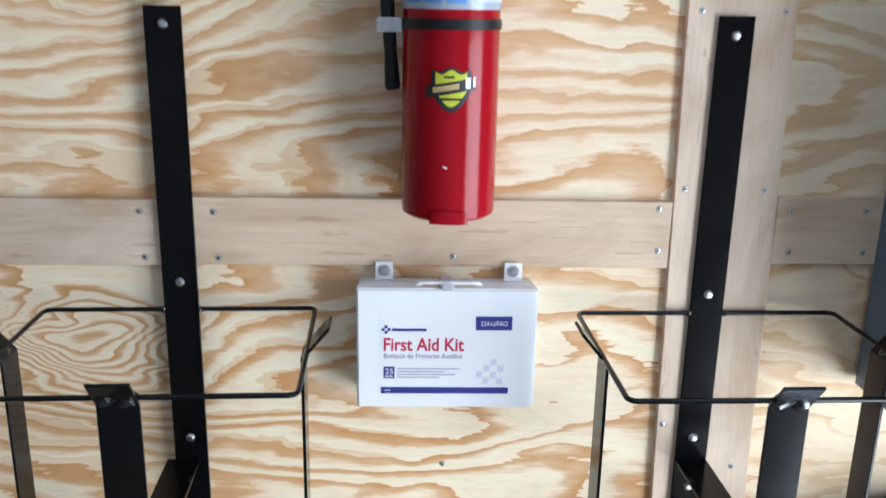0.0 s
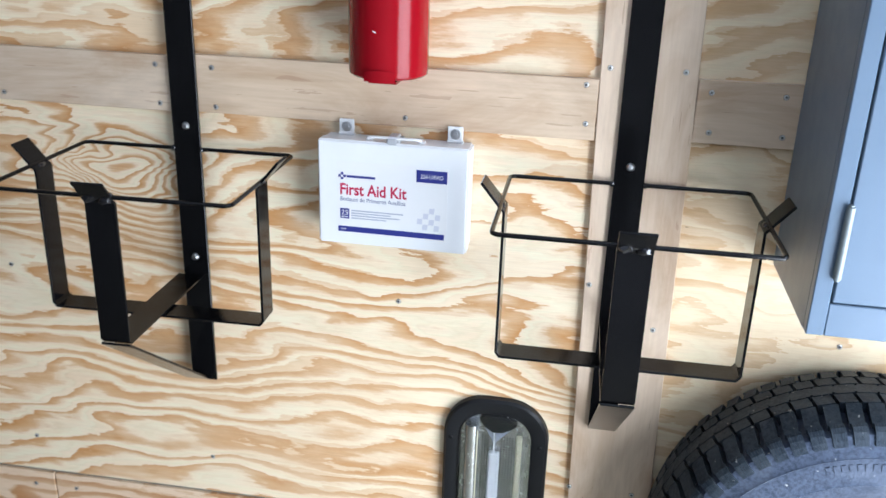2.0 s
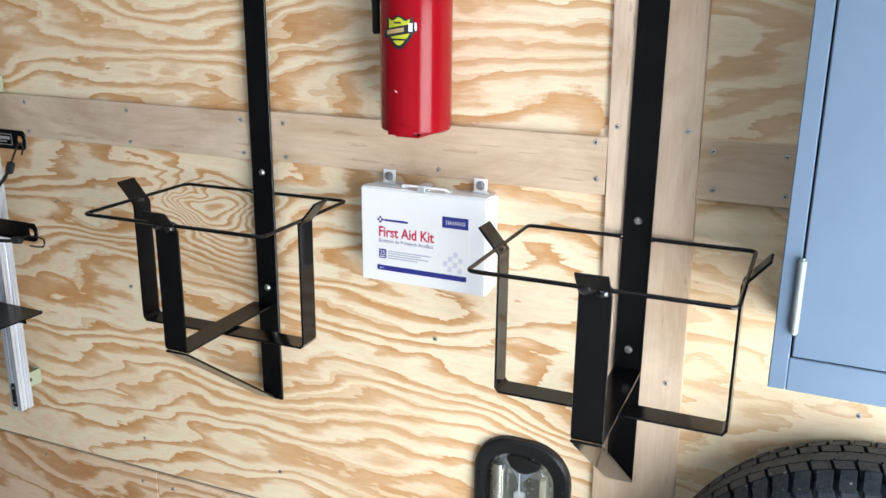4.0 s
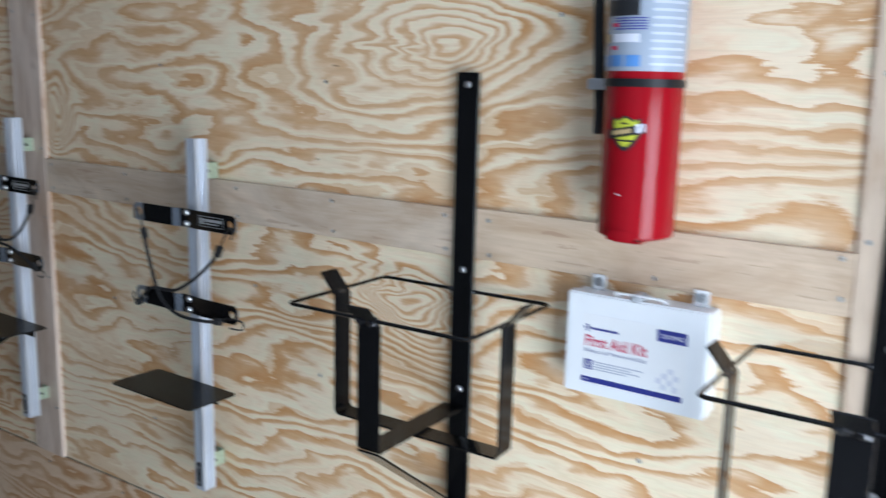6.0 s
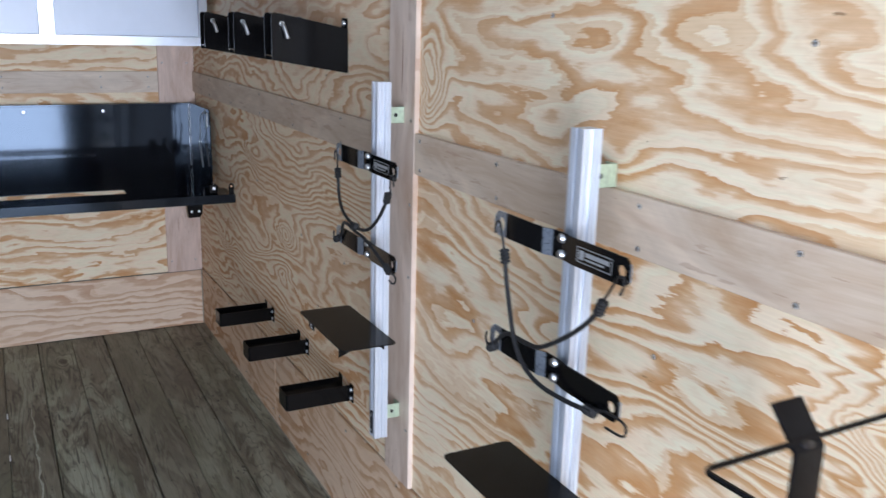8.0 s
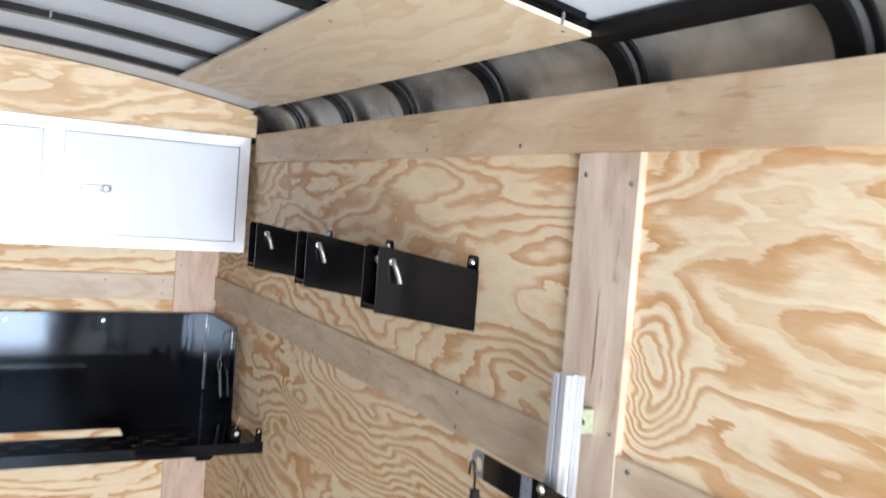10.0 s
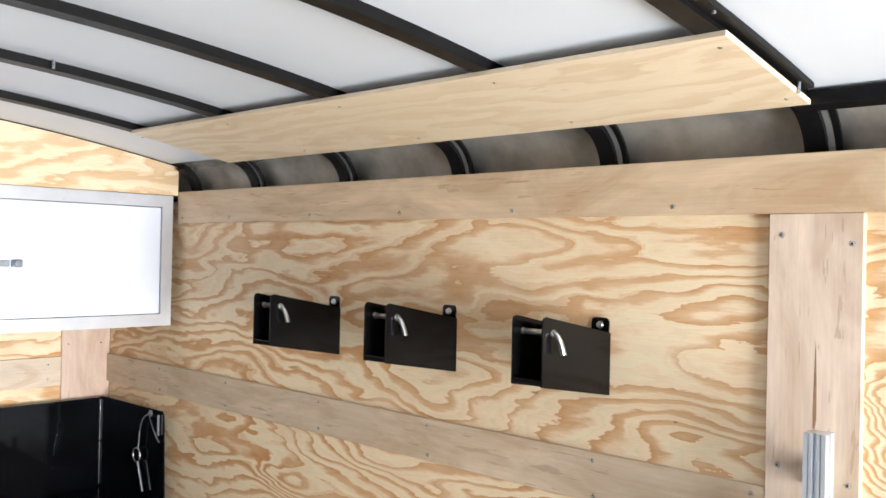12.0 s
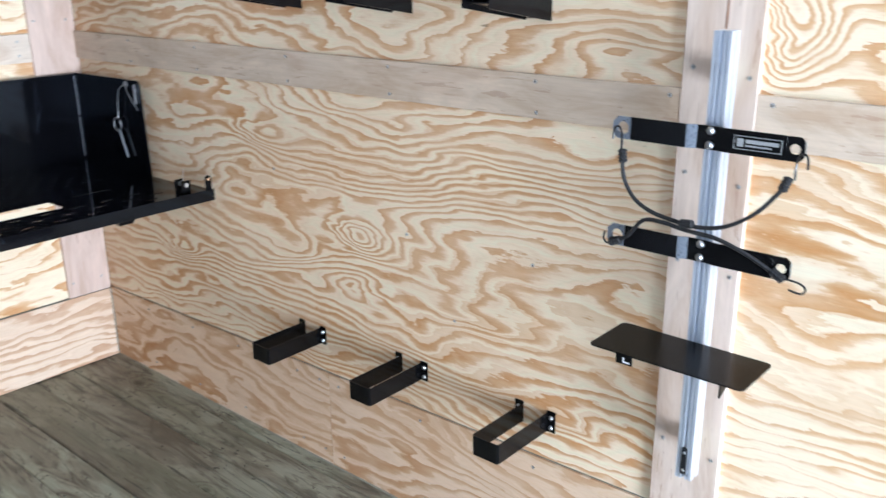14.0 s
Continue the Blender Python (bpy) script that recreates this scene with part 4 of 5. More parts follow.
# ---- first aid kit ----
def first_aid_kit():
    x0, x1, z0, z1, yf, yb = -0.046, 0.2205, 1.0335, 1.2225, 1.2815, 1.343
    kit = thing("first_aid_kit", "white tin first aid kit with red and navy print", "first aid kit", pose((x0 + x1) / 2, yf, z0))
    w, h, d = (x1 - x0) / 2, z1 - z0, yb - yf
    part("lid", bx(-w, 0, 0, w, 0.03, h, 0.003, 2), KIT_WHITE, kit)
    part("tray", bx(-w + 0.002, 0.0315, 0.002, w - 0.002, d, h - 0.002, 0.003, 2), KIT_WHITE, kit)
    for x in (-0.094, 0.1):
        tab = part("hanging_tab", joined(bx(x - 0.0135, d - 0.016, h - 0.004, x + 0.0135, d - 0.0135, h + 0.027, 0.001), bx(x - 0.0135, d - 0.013, h - 0.004, x + 0.0135, d - 0.004, h + 0.0)), KIT_WHITE, kit)
        part("tab_screw", joined(lathe([(0, 0.0016), (0.0085, 0.0014), (0.0092, 0)], 16, pose(x, d - 0.016, h + 0.0135, 90, 0, 0)), lathe([(0, 0.0052), (0.0052, 0.005), (0.0056, 0.0014)], 6, pose(x, d - 0.016, h + 0.0135, 90, 0, 0))), ZINC, tab)
        part("tab_hinge", tube([(x - 0.0135, d - 0.0165, h + 0.001), (x + 0.0135, d - 0.0165, h + 0.001)], 0.0022), KIT_WHITE, tab)
    part("carry_handle", tube(smooth_path([(-0.044, 0.022, h + 0.001), (-0.045, 0.012, h + 0.004), (-0.043, 0.004, h + 0.008), (-0.03, 0.002, h + 0.009), (0.032, 0.002, h + 0.009), (0.045, 0.004, h + 0.008), (0.047, 0.012, h + 0.004), (0.046, 0.022, h + 0.001)], 4), 0.0024), KIT_WHITE, kit)
    for hx in (-0.044, 0.046):
        part("handle_lug", bx(hx - 0.006, 0.012, h, hx + 0.006, 0.026, h + 0.004, 0.001), KIT_WHITE, kit)
    part("latch", joined(bx(-0.013, 0.006, h, 0.011, 0.042, h + 0.005, 0.001), bx(-0.009, 0.0, h + 0.0052, 0.008, 0.03, h + 0.012, 0.0015), bx(-0.008, -0.003, h - 0.001, 0.007, -0.0006, h + 0.009, 0.0008)), LATCH_GREY, kit, "pale grey pressed metal latch")
    y = -0.0004

    def fit_words(words, xa, xb, zb, size, mat, bold=0.0, shear=0.0):
        ob = lettering(words, size, 0, 0, 0, mat, kit, "lettering", 0.0002, shear, bold)
        co = [v.co.x for v in ob.data.vertices]
        k = (xb - xa) / (max(co) - min(co))
        ob.data.transform(Matrix.Translation((xa, y, zb)) @ Matrix.Diagonal((k, 1, 1, 1)) @ Matrix.Translation((-min(co), 0, 0)))
        return ob

    part("label_sheet", bx(-0.099, y + 0.0001, 0.02, 0.098, y + 0.0006, 0.152), INK_WHITE, kit, smooth=0)
    fit_words("First Aid Kit", -0.093, 0.026, 0.0925, 0.0285, INK_RED, 0.0006)
    fit_words("Botiquin de Primeros Auxilios", -0.093, 0.024, 0.0805, 0.0105, INK_SLATE, 0.0001)
    bar(0.043, 0.0965, 0.1255, 0.147, y, INK_NAVY, kit, "printed_panel")
    fit_words("224-U/FAO", 0.05, 0.09, 0.1325, 0.0105, INK_WHITE).data.transform(Matrix.Translation((0, -0.0006, 0)))
    bar(-0.093, -0.077, 0.048, 0.0665, y, INK_NAVY, kit, "printed_panel")
    fit_words("25", -0.091, -0.079, 0.055, 0.0125, INK_WHITE).data.transform(Matrix.Translation((0, -0.0006, 0)))
    bar(-0.091, -0.079, 0.0505, 0.0522, y - 0.0004, INK_WHITE, kit)
    for k, (xa, xb) in enumerate(((-0.073, 0.02), (-0.073, -0.002), (-0.073, 0.014), (-0.073, -0.01))):
        bar(xa, xb, 0.0625 - 0.0046 * k, 0.0645 - 0.0046 * k, y, INK_GREY, kit)
    bar(-0.097, 0.094, 0.0235, 0.0335, y, INK_NAVY, kit)
    bar(-0.092, -0.083, 0.0278, 0.0292, y - 0.0004, INK_PALE, kit)
    bar(-0.081, -0.03, 0.1235, 0.1275, y, INK_NAVY, kit, "printed_mark")
    for dx, dz in ((0, 0.0055), (0, -0.0055), (0.0055, 0), (-0.0055, 0)):
        bar(-0.0895 + dx * 0.8 - 0.0022, -0.0895 + dx * 0.8 + 0.0022, 0.1258 + dz * 0.8 - 0.0022, 0.1258 + dz * 0.8 + 0.0022, y, INK_NAVY, kit, "printed_mark")
    for dx, dz in ((0.005, 0.0155), (-0.0055, 0.0055), (0.0155, 0.0045), (0.0045, -0.005), (-0.016, -0.0045), (-0.0065, -0.0145), (0.014, -0.0155)):
        part("printed_mark", prism([(0.066 + dx - 0.005, 0.059 + dz - 0.005), (0.066 + dx + 0.004, 0.059 + dz - 0.005), (0.066 + dx + 0.005, 0.059 + dz + 0.005), (0.066 + dx - 0.004, 0.059 + dz + 0.005)], 1, y - 0.00015, y + 0.0003), INK_PALE, kit, smooth=0)
    return kit


first_aid_kit()


# ---- fire extinguisher ----
def fire_extinguisher():
    R = 0.0645
    ex = thing("fire_extinguisher", "red fire extinguisher with grey label strapped above the kit", "fire extinguisher", pose(0.084, 1.2635, 1.3425))
    body = part("cylinder", lathe([(0, 0.004), (0.045, 0.002), (0.058, 0.0), (0.0635, 0.004), (R, 0.012), (R, 0.40), (0.058, 0.43), (0.042, 0.452), (0.02, 0.463), (0.018, 0.475), (0, 0.475)], 56), RED, ex)
    
    part("wall_bracket", joined(bx(-0.02, R + 0.002, 0.0, 0.02, R + 0.008, 0.42), bx(-0.026, -0.03, -0.0105, 0.02, R + 0.002, -0.0065)), RED, ex)

    def wrap(name, r, a0, a1, lo, hi, mat, n=20, parent=ex, thick=0.0008):
        bm = bmesh.new()
        cols = []
        for a in np.linspace(a0, a1, n):
            f = (a - a0) / (a1 - a0) * 2 - 1
            zl, zh = (lo(f) if callable(lo) else lo), (hi(f) if callable(hi) else hi)
            s, c = math.sin(radians(a)), -math.cos(radians(a))
            cols.append([bm.verts.new((q * s, q * c, z)) for q, z in ((r, zl), (r + thick, zl), (r + thick, zh), (r, zh))])
        for c0, c1 in zip(cols, cols[1:]):
            for k in range(4):
                bm.faces.new((c0[k], c0[(k + 1) % 4], c1[(k + 1) % 4], c1[k]))
        bmesh.ops.recalc_face_normals(bm, faces=bm.faces[:])
        return part(name, bm, mat, parent)

    wrap("foot_tab", R + 0.0006, -22, 22, -0.002, lambda f: 0.013 + 0.003 * (1 - f * f), RED, 14, ex, 0.0016)
    wrap("paint_chip", R + 0.0003, -9, -4, lambda f: 0.0735 - 0.0008 * f, lambda f: 0.0755 - 0.001 * f, INK_WHITE, 5, ex, 0.0003)
    label = wrap("label", R, -100, 100, 0.274, 0.405, LABEL, 40)
    for k in range(9):
        wrap("printed_bar", R + 0.0009, 28, 82, 0.283 + 0.012 * k, 0.287 + 0.012 * k, INK_GREY, 8, label, 0.0003)
    for k in range(3):
        wrap("printed_panel", R + 0.0009, -62 + 27 * k, -40 + 27 * k, 0.281, 0.299, paint_blue, 6, label, 0.0003)
    wrap("printed_mark", R + 0.0009, -36, -22, 0.307, 0.313, INK_RED, 5, label, 0.0003)
    wrap("printed_panel", R + 0.0009, -70, -40, 0.319, 0.332, GOLD, 6, label, 0.0003)
    wrap("printed_panel", R + 0.0009, -32, 12, 0.319, 0.332, INK_PALE, 6, label, 0.0003)
    for k in range(5):
        wrap("printed_bar", R + 0.0009, -30, 22, 0.3385 + 0.0042 * k, 0.3405 + 0.0042 * k, INK_NAVY, 8, label, 0.0003)
    wrap("printed_mark", R + 0.0009, -36, -22, 0.343, 0.349, INK_RED, 5, label, 0.0003)
    wrap("printed_panel", R + 0.0009, -70, 10, 0.36, 0.385, INK_BLACK, 10, label, 0.0003)
    wrap("strap", R + 0.0012, -178, 178, 0.249, 0.262, PLASTIC, 60)
    badge = wrap("badge", R + 0.0004, -24, 22, lambda f: 0.172 - 0.026 * (1 - abs(f) ** 1.7), lambda f: 0.2 + 0.003 * math.cos(5 * f), INK_BLACK, 16, ex, 0.0004)
    wrap("badge_field", R + 0.0009, -19, 17, lambda f: 0.174 - 0.021 * (1 - abs(f) ** 1.7), lambda f: 0.197 + 0.003 * math.cos(5 * f), YELLOW, 14, badge, 0.0003)
    wrap("badge_banner", R + 0.0013, -30, 28, lambda f: 0.170 + 0.006 * f, lambda f: 0.185 + 0.006 * f, INK_BLACK, 12, badge, 0.0003)
    wrap("badge_banner_bar", R + 0.0017, -22, 8, lambda f: 0.1735 + 0.003 * f, lambda f: 0.1805 + 0.003 * f, GOLD, 12, badge, 0.0003)
    wrap("badge_banner_bar", R + 0.0017, 15, 21, 0.1765, 0.1905, INK_PALE, 4, badge, 0.0003)
    wrap("badge_banner_bar", R + 0.0017, 24, 27, 0.1785, 0.1915, INK_PALE, 4, badge, 0.0003)
    wrap("badge_bar", R + 0.0013, -9, 3, 0.1895, 0.1922, INK_BLACK, 5, badge, 0.0003)
    wrap("badge_bar", R + 0.0013, -15, 11, 0.1615, 0.1645, INK_BLACK, 6, badge, 0.0003)
    part("hose", tube([(-0.05, 0.0, 0.49), (-0.082, 0.0, 0.475), (-0.092, 0.002, 0.44), (-0.09, 0.002, 0.36), (-0.085, 0.001, 0.29), (-0.083, 0.0, 0.25)], 0.0095, 12), PLASTIC, ex)
    part("nozzle", lathe([(0.0, 0.0), (0.0085, 0.0), (0.0105, 0.005), (0.0085, 0.05), (0.0095, 0.09), (0, 0.092)], 14, pose(-0.077, 0.0, 0.168, 0, -3.5, 0)), PLASTIC, ex)
    part("hose_clip", joined(bx(-0.097, -0.012, 0.243, -0.064, -0.008, 0.262, 0.001), bx(-0.097, 0.008, 0.243, -0.06, 0.012, 0.262, 0.001), bx(-0.099, -0.012, 0.245, -0.0955, 0.012, 0.26, 0.001)), ZINC, ex)
    part("valve", lathe([(0.0, 0.475), (0.019, 0.475), (0.019, 0.5), (0.014, 0.51), (0, 0.512)], 20), ZINC, ex)
    part("grip", joined(bx(-0.012, -0.09, 0.5, 0.012, 0.02, 0.506, 0.002), bx(-0.01, -0.1, 0.525, 0.01, 0.015, 0.531, 0.002)), INK_BLACK, ex)
    return ex


paint_blue = paint("blue_print", (0.08, 0.22, 0.5), 0.45, vary=0.1)
fire_extinguisher()


# ---- recessed wall light ----
def rounded(w, h, r, n=10):
    return (arc(w / 2 - r, h / 2 - r, r, 0, 90, n) + arc(-w / 2 + r, h / 2 - r, r, 90, 180, n)
            + arc(-w / 2 + r, -h / 2 + r, r, 180, 270, n) + arc(w / 2 - r, -h / 2 + r, r, 270, 360, n))


def wall_light():
    cx, zt, w, h = 0.2875, 0.723, 0.206, 0.37
    cz = zt - h / 2
    lamp = thing("wall_light", "unlit recessed wall light with black oval bezel", "light", pose(cx, YW - 0.016, cz))
    rings = [(0.0, 0.0165), (0.001, 0.004), (0.006, -0.001), (0.028, -0.0015), (0.0325, 0.001), (0.034, 0.0145)]
    bm = bmesh.new()
    loops = [[bm.verts.new((x, yy, z)) for x, z in rounded(w - 2 * k, h - 2 * k, 0.082 - k * 0.85)] for k, yy in rings]
    n = len(loops[0])
    for a, b in zip(loops, loops[1:]):
        for k in range(n):
            bm.faces.new((a[k], a[(k + 1) % n], b[(k + 1) % n], b[k]))
    bmesh.ops.recalc_face_normals(bm, faces=bm.faces[:])
    bezel = part("bezel", bm, PLASTIC, lamp, smooth=40)
    for x in (-0.0875, 0.0875):
        for z in (0.092, -0.092):
            part("screw", lathe([(0, 0.0005), (0.0025, 0.0015), (0.0048, 0)], 10, pose(x, -0.0015, z, 90, 0, 0)), RIB_BLACK, bezel)
    part("housing", prism(rounded(w - 0.067, h - 0.067, 0.057), 1, 0.0135, 0.0155), REFLECTOR, lamp)
    part("reflector", prism([(-0.055, -0.14), (0.052, -0.14), (0.052, 0.1), (0.03, 0.135), (-0.03, 0.142), (-0.055, 0.115)], 1, 0.0115, 0.0133), REFLECTOR, lamp)
    dots = bmesh.new()
    for i in range(13):
        for j in range(42):
            x, z = -0.026 + 0.0054 * i, 0.098 - 0.0054 * j
            if abs(x + 0.001) < 0.0125 or x > 0.038:
                continue
            vs = [dots.verts.new((x + 0.0019 * math.cos(a), 0.0112, z + 0.0019 * math.sin(a))) for a in np.linspace(0, 6.283, 6, endpoint=False)]
            dots.faces.new(vs)
    tagged(part("perforation", dots, HOLE_SHADE, lamp, smooth=0), kind="stuff")
    part("side_flange", bx(0.0405, 0.003, -0.14, 0.0525, 0.0112, 0.108, 0.002), CREAM, lamp, "cream painted edge of the reflector")
    part("tube_lamp", tube([(-0.046, 0.0, 0.128), (-0.046, 0.0, -0.13)], 0.0135, 18), REFLECTOR, lamp, "bright metal lamp tube")
    part("tube_seam", tube([(-0.034, -0.011, 0.12), (-0.034, -0.011, -0.13)], 0.0012, 6), CREAM, lamp)
    part("socket_hood", prism([(-0.033, 0.142), (-0.024, 0.124), (-0.006, 0.112), (0.014, 0.113), (0.036, 0.126), (0.042, 0.136), (0.0, 0.15), (-0.024, 0.149)], 1, 0.0, 0.0112, 0.002), PLASTIC, lamp)
    part("vane", prism([(-0.024, 0.122), (-0.004, 0.086), (-0.004, 0.11)], 1, 0.008, 0.011), INK_GREY, lamp)
    part("vane", prism([(0.0, 0.11), (0.0, 0.086), (0.034, 0.124)], 1, 0.008, 0.011), INK_GREY, lamp)
    part("lamp_stem", tube([(-0.002, 0.001, 0.112), (-0.002, 0.001, 0.066)], 0.002), KIT_WHITE, lamp)
    part("ballast_cover", bx(-0.0125, -0.004, -0.13, 0.0095, 0.0105, 0.068, 0.003), KIT_WHITE, lamp, "pale plastic cover of the lamp")
    part("lens", prism(rounded(w - 0.068, h - 0.068, 0.056), 1, -0.0062, -0.0052), LENS, lamp, "clear lens over the lamp")
    return lamp


wall_light()


# ---- grey steel wall cabinet ----
HINGE = paint("dull_zinc_hinge", (0.17, 0.2, 0.21), 0.5, 0.3, vary=0.15, scale=20)

def wall_cabinet():
    x0, x1, y0, y1, z0, z1 = 0.7415, 1.35, 1.056, YB, 1.053, 1.81
    cab = thing("wall_cabinet", "shut blue-grey steel wall cabinet above the spare tyre", "cabinet", pose(x0, y0, z0))
    w, d, h = x1 - x0, y1 - y0, z1 - z0
    e = 0.024
    for x in (0, w - 0.0015):
        part("side_panel", bx(x, 0.02, 0, x + 0.0015, d, h), GREY_CAB, cab)
    part("bottom_panel", bx(0.002, 0.02, 0, w - 0.002, d, 0.0015), GREY_CAB, cab)
    part("top_panel", bx(0.002, 0.02, h - 0.0015, w - 0.002, d, h), GREY_CAB, cab)
    part("back_panel", bx(0.002, d - 0.002, 0.002, w - 0.002, d - 0.0005, h - 0.002), GREY_CAB, cab)
    for x in (0, w - e):
        part("frame_stile", bx(x, 0, 0, x + e, 0.0195, h, 0.0015), GREY_CAB, cab)
    for z in (0, h - 0.049):
        part("frame_rail", bx(e, 0, z, w - e, 0.0195, z + 0.049, 0.0015), GREY_CAB, cab)
    door = part("door", bx(e + 0.0025, -0.001, 0.0515, w - e - 0.0025, 0.016, h - 0.0515, 0.0018), GREY_CAB, cab)
    for z in (0.088, h - 0.088 - 0.103):
        part("hinge", tube([(e + 0.001, -0.004, z), (e + 0.001, -0.004, z + 0.103)], 0.0058, 12), HINGE, door, "zinc-plated barrel hinge")
        part("hinge_pin", tube([(e + 0.001, -0.004, z - 0.003), (e + 0.001, -0.004, z + 0.106)], 0.0036, 10), HINGE, door)
    part("handle", bx(w - 0.09, -0.012, h / 2 - 0.05, w - 0.07, -0.0015, h / 2 + 0.05, 0.003), ZINC, door)
    return cab


wall_cabinet()


# ---- spare tyre ----
def spare_tyre():
    R, cx, cy, cz = 0.359, 0.935, 1.232, 0.532
    ty = thing("spare_tyre", "black spare tyre with blocky tread flat against the wall", "tyre", pose(cx, cy, cz, 90, 0, 0))
    prof = [(0.2, 0.075), (0.205, 0.088), (0.225, 0.097), (0.24, 0.1), (0.2415, 0.1018), (0.244, 0.1012), (0.265, 0.105), (0.292, 0.1048), (0.2935, 0.1062), (0.296, 0.1046), (0.3, 0.104), (0.318, 0.0975), (0.322, 0.0985), (0.33, 0.0955), (0.335, 0.086), (R - 0.024, 0.075), (R - 0.021, 0.04), (R - 0.021, 0.0)]
    prof = prof + [(r, -h) for r, h in reversed(prof[:-1])]
    part("carcass", lathe(prof, 96), RUBBER, ty)
    block = bmesh.new()
    n = 66

    def lug(a0, a1, h0, h1, skew=0.0):
        vs = ((a0, h0), (a1, h0), (a1 + skew, h1), (a0 + skew, h1))
        rtop = lambda h: R - 0.016 * (abs(h) / 0.088) ** 3
        lo = [block.verts.new(((R - 0.026) * math.cos(a), (R - 0.026) * math.sin(a), h)) for a, h in vs]
        hi = [block.verts.new((rtop(h) * math.cos(a), rtop(h) * math.sin(a), h)) for a, h in vs]
        block.faces.new(lo), block.faces.new(hi)
        for k in range(4):
            block.faces.new((lo[k], lo[(k + 1) % 4], hi[(k + 1) % 4], hi[k]))

    step = 2 * math.pi / n
    for k in range(n):
        a = k * step
        for s in (1, -1):
            ph = 0.5 * step if s < 0 else 0
            lug(a + ph + 0.13 * step, a + ph + 0.83 * step, s * 0.0435, s * 0.0845, s * 0.1 * step)
            lug(a + ph + 0.33 * step, a + ph + 1.16 * step, s * 0.0165, s * 0.0405, -s * 0.12 * step)
            # fluted shoulder lugs that run down on to the sidewall
            w5 = 0.7 * step / 5
            for f in range(5):
                aa = a + ph + 0.14 * step + f * w5
                ab = aa + w5 * 0.955
                pts = []
                for r, h in ((R - 0.0142, 0.0835), (R - 0.0165, 0.0905), (R - 0.023, 0.0965), (R - 0.034, 0.1005), (R - 0.045, 0.1025), (R - 0.047, 0.094), (R - 0.03, 0.078)):
                    pts.append([block.verts.new((r * math.cos(q), r * math.sin(q), s * h)) for q in (aa, ab)])
                for p, q in zip(pts, pts[1:] + pts[:1]):
                    block.faces.new((p[0], p[1], q[1], q[0]))
                block.faces.new([p[0] for p in pts]), block.faces.new([p[1] for p in pts])
        lug(a, a + step, -0.0095, 0.0095, 0.15 * step)
        lug(a + 0.06 * step, a + 0.94 * step, -0.0135, 0.0135, 0.15 * step)
    bmesh.ops.recalc_face_normals(block, faces=block.faces[:])
    tagged(part("tread", block, TREAD, ty, smooth=0), kind="stuff")
    for k, wdt in enumerate((0.02, 0.014, 0.02, 0.016, 0.02, 0.012, 0.018, 0.02)):
        ang = radians(112) - 0.042 * k
        mark = bmesh.new()
        cs = [(ang, 0.271), (ang - wdt * 1.2, 0.271), (ang - wdt * 1.2, 0.284), (ang, 0.284)]
        lo = [mark.verts.new((r * math.cos(q), r * math.sin(q), 0.1045)) for q, r in cs]
        hi = [mark.verts.new((r * math.cos(q), r * math.sin(q), 0.1062)) for q, r in cs]
        mark.faces.new(hi)
        for i in range(4):
            mark.faces.new((lo[i], lo[(i + 1) % 4], hi[(i + 1) % 4], hi[i]))
        part("raised_bar", mark, RUBBER, ty, smooth=0)
    part("rim", lathe([(0.201, 0.076), (0.196, 0.07), (0.19, 0.05), (0.17, 0.035), (0.12, 0.03), (0.08, 0.045), (0.03, 0.045), (0, 0.045)], 48), ALU_FRAME, ty)
    return ty


spare_tyre()


# ---- slotted aluminium rails with arms, cords and shelves ----
def rail_section(w, d):
    """Outline of a slotted extrusion, w across and d deep, front at y = 0."""
    front = ((-0.0095, 0.0012, 0.004), (0.0, 0.0034, 0.0075), (0.0095, 0.0012, 0.004))
    side = ((0.24, 0.001, 0.002), (0.5, 0.0034, 0.004), (0.76, 0.001, 0.002))
    pts = [(-w / 2, 0)]
    for c, h, q in front:
        pts += [(c - h, 0), (c - h * 0.7, q), (c + h * 0.7, q), (c + h, 0)]
    pts.append((w / 2, 0))
    for f, h, q in side:
        pts += [(w / 2, d * f - h), (w / 2 - q, d * f - h * 0.7), (w / 2 - q, d * f + h * 0.7), (w / 2, d * f + h)]
    pts += [(w / 2, d), (-w / 2, d)]
    for f, h, q in reversed(side):
        pts += [(-w / 2, d * f + h), (-w / 2 + q, d * f + h * 0.7), (-w / 2 + q, d * f - h * 0.7), (-w / 2, d * f - h)]
    return pts


def eye_plate(cx, z, y0, y1, left, right, half, cut, hole):
    """A flat end plate with chamfered outer corners and a round hole, in the plane across y."""
    bm = bmesh.new()
    rows = []
    for a in np.linspace(0, 2 * math.pi, 48, endpoint=False):
        c, s = math.cos(a), math.sin(a)
        lim = [(right if c > 0 else left) / max(1e-6, abs(c)), half / max(1e-6, abs(s))]
        if left > right and c < 0 or right > left and c > 0:
            lim.append(cut / (abs(c) + abs(s)))
        R = min(lim)
        rows.append([bm.verts.new((cx + r * c, y, z + r * s)) for r, y in ((hole, y0), (R, y0), (R, y1), (hole, y1))])
    for p, q in zip(rows, rows[1:] + rows[:1]):
        for k in range(4):
            bm.faces.new((p[k], p[(k + 1) % 4], q[(k + 1) % 4], q[k]))
    bmesh.ops.recalc_face_normals(bm, faces=bm.faces[:])
    return bm


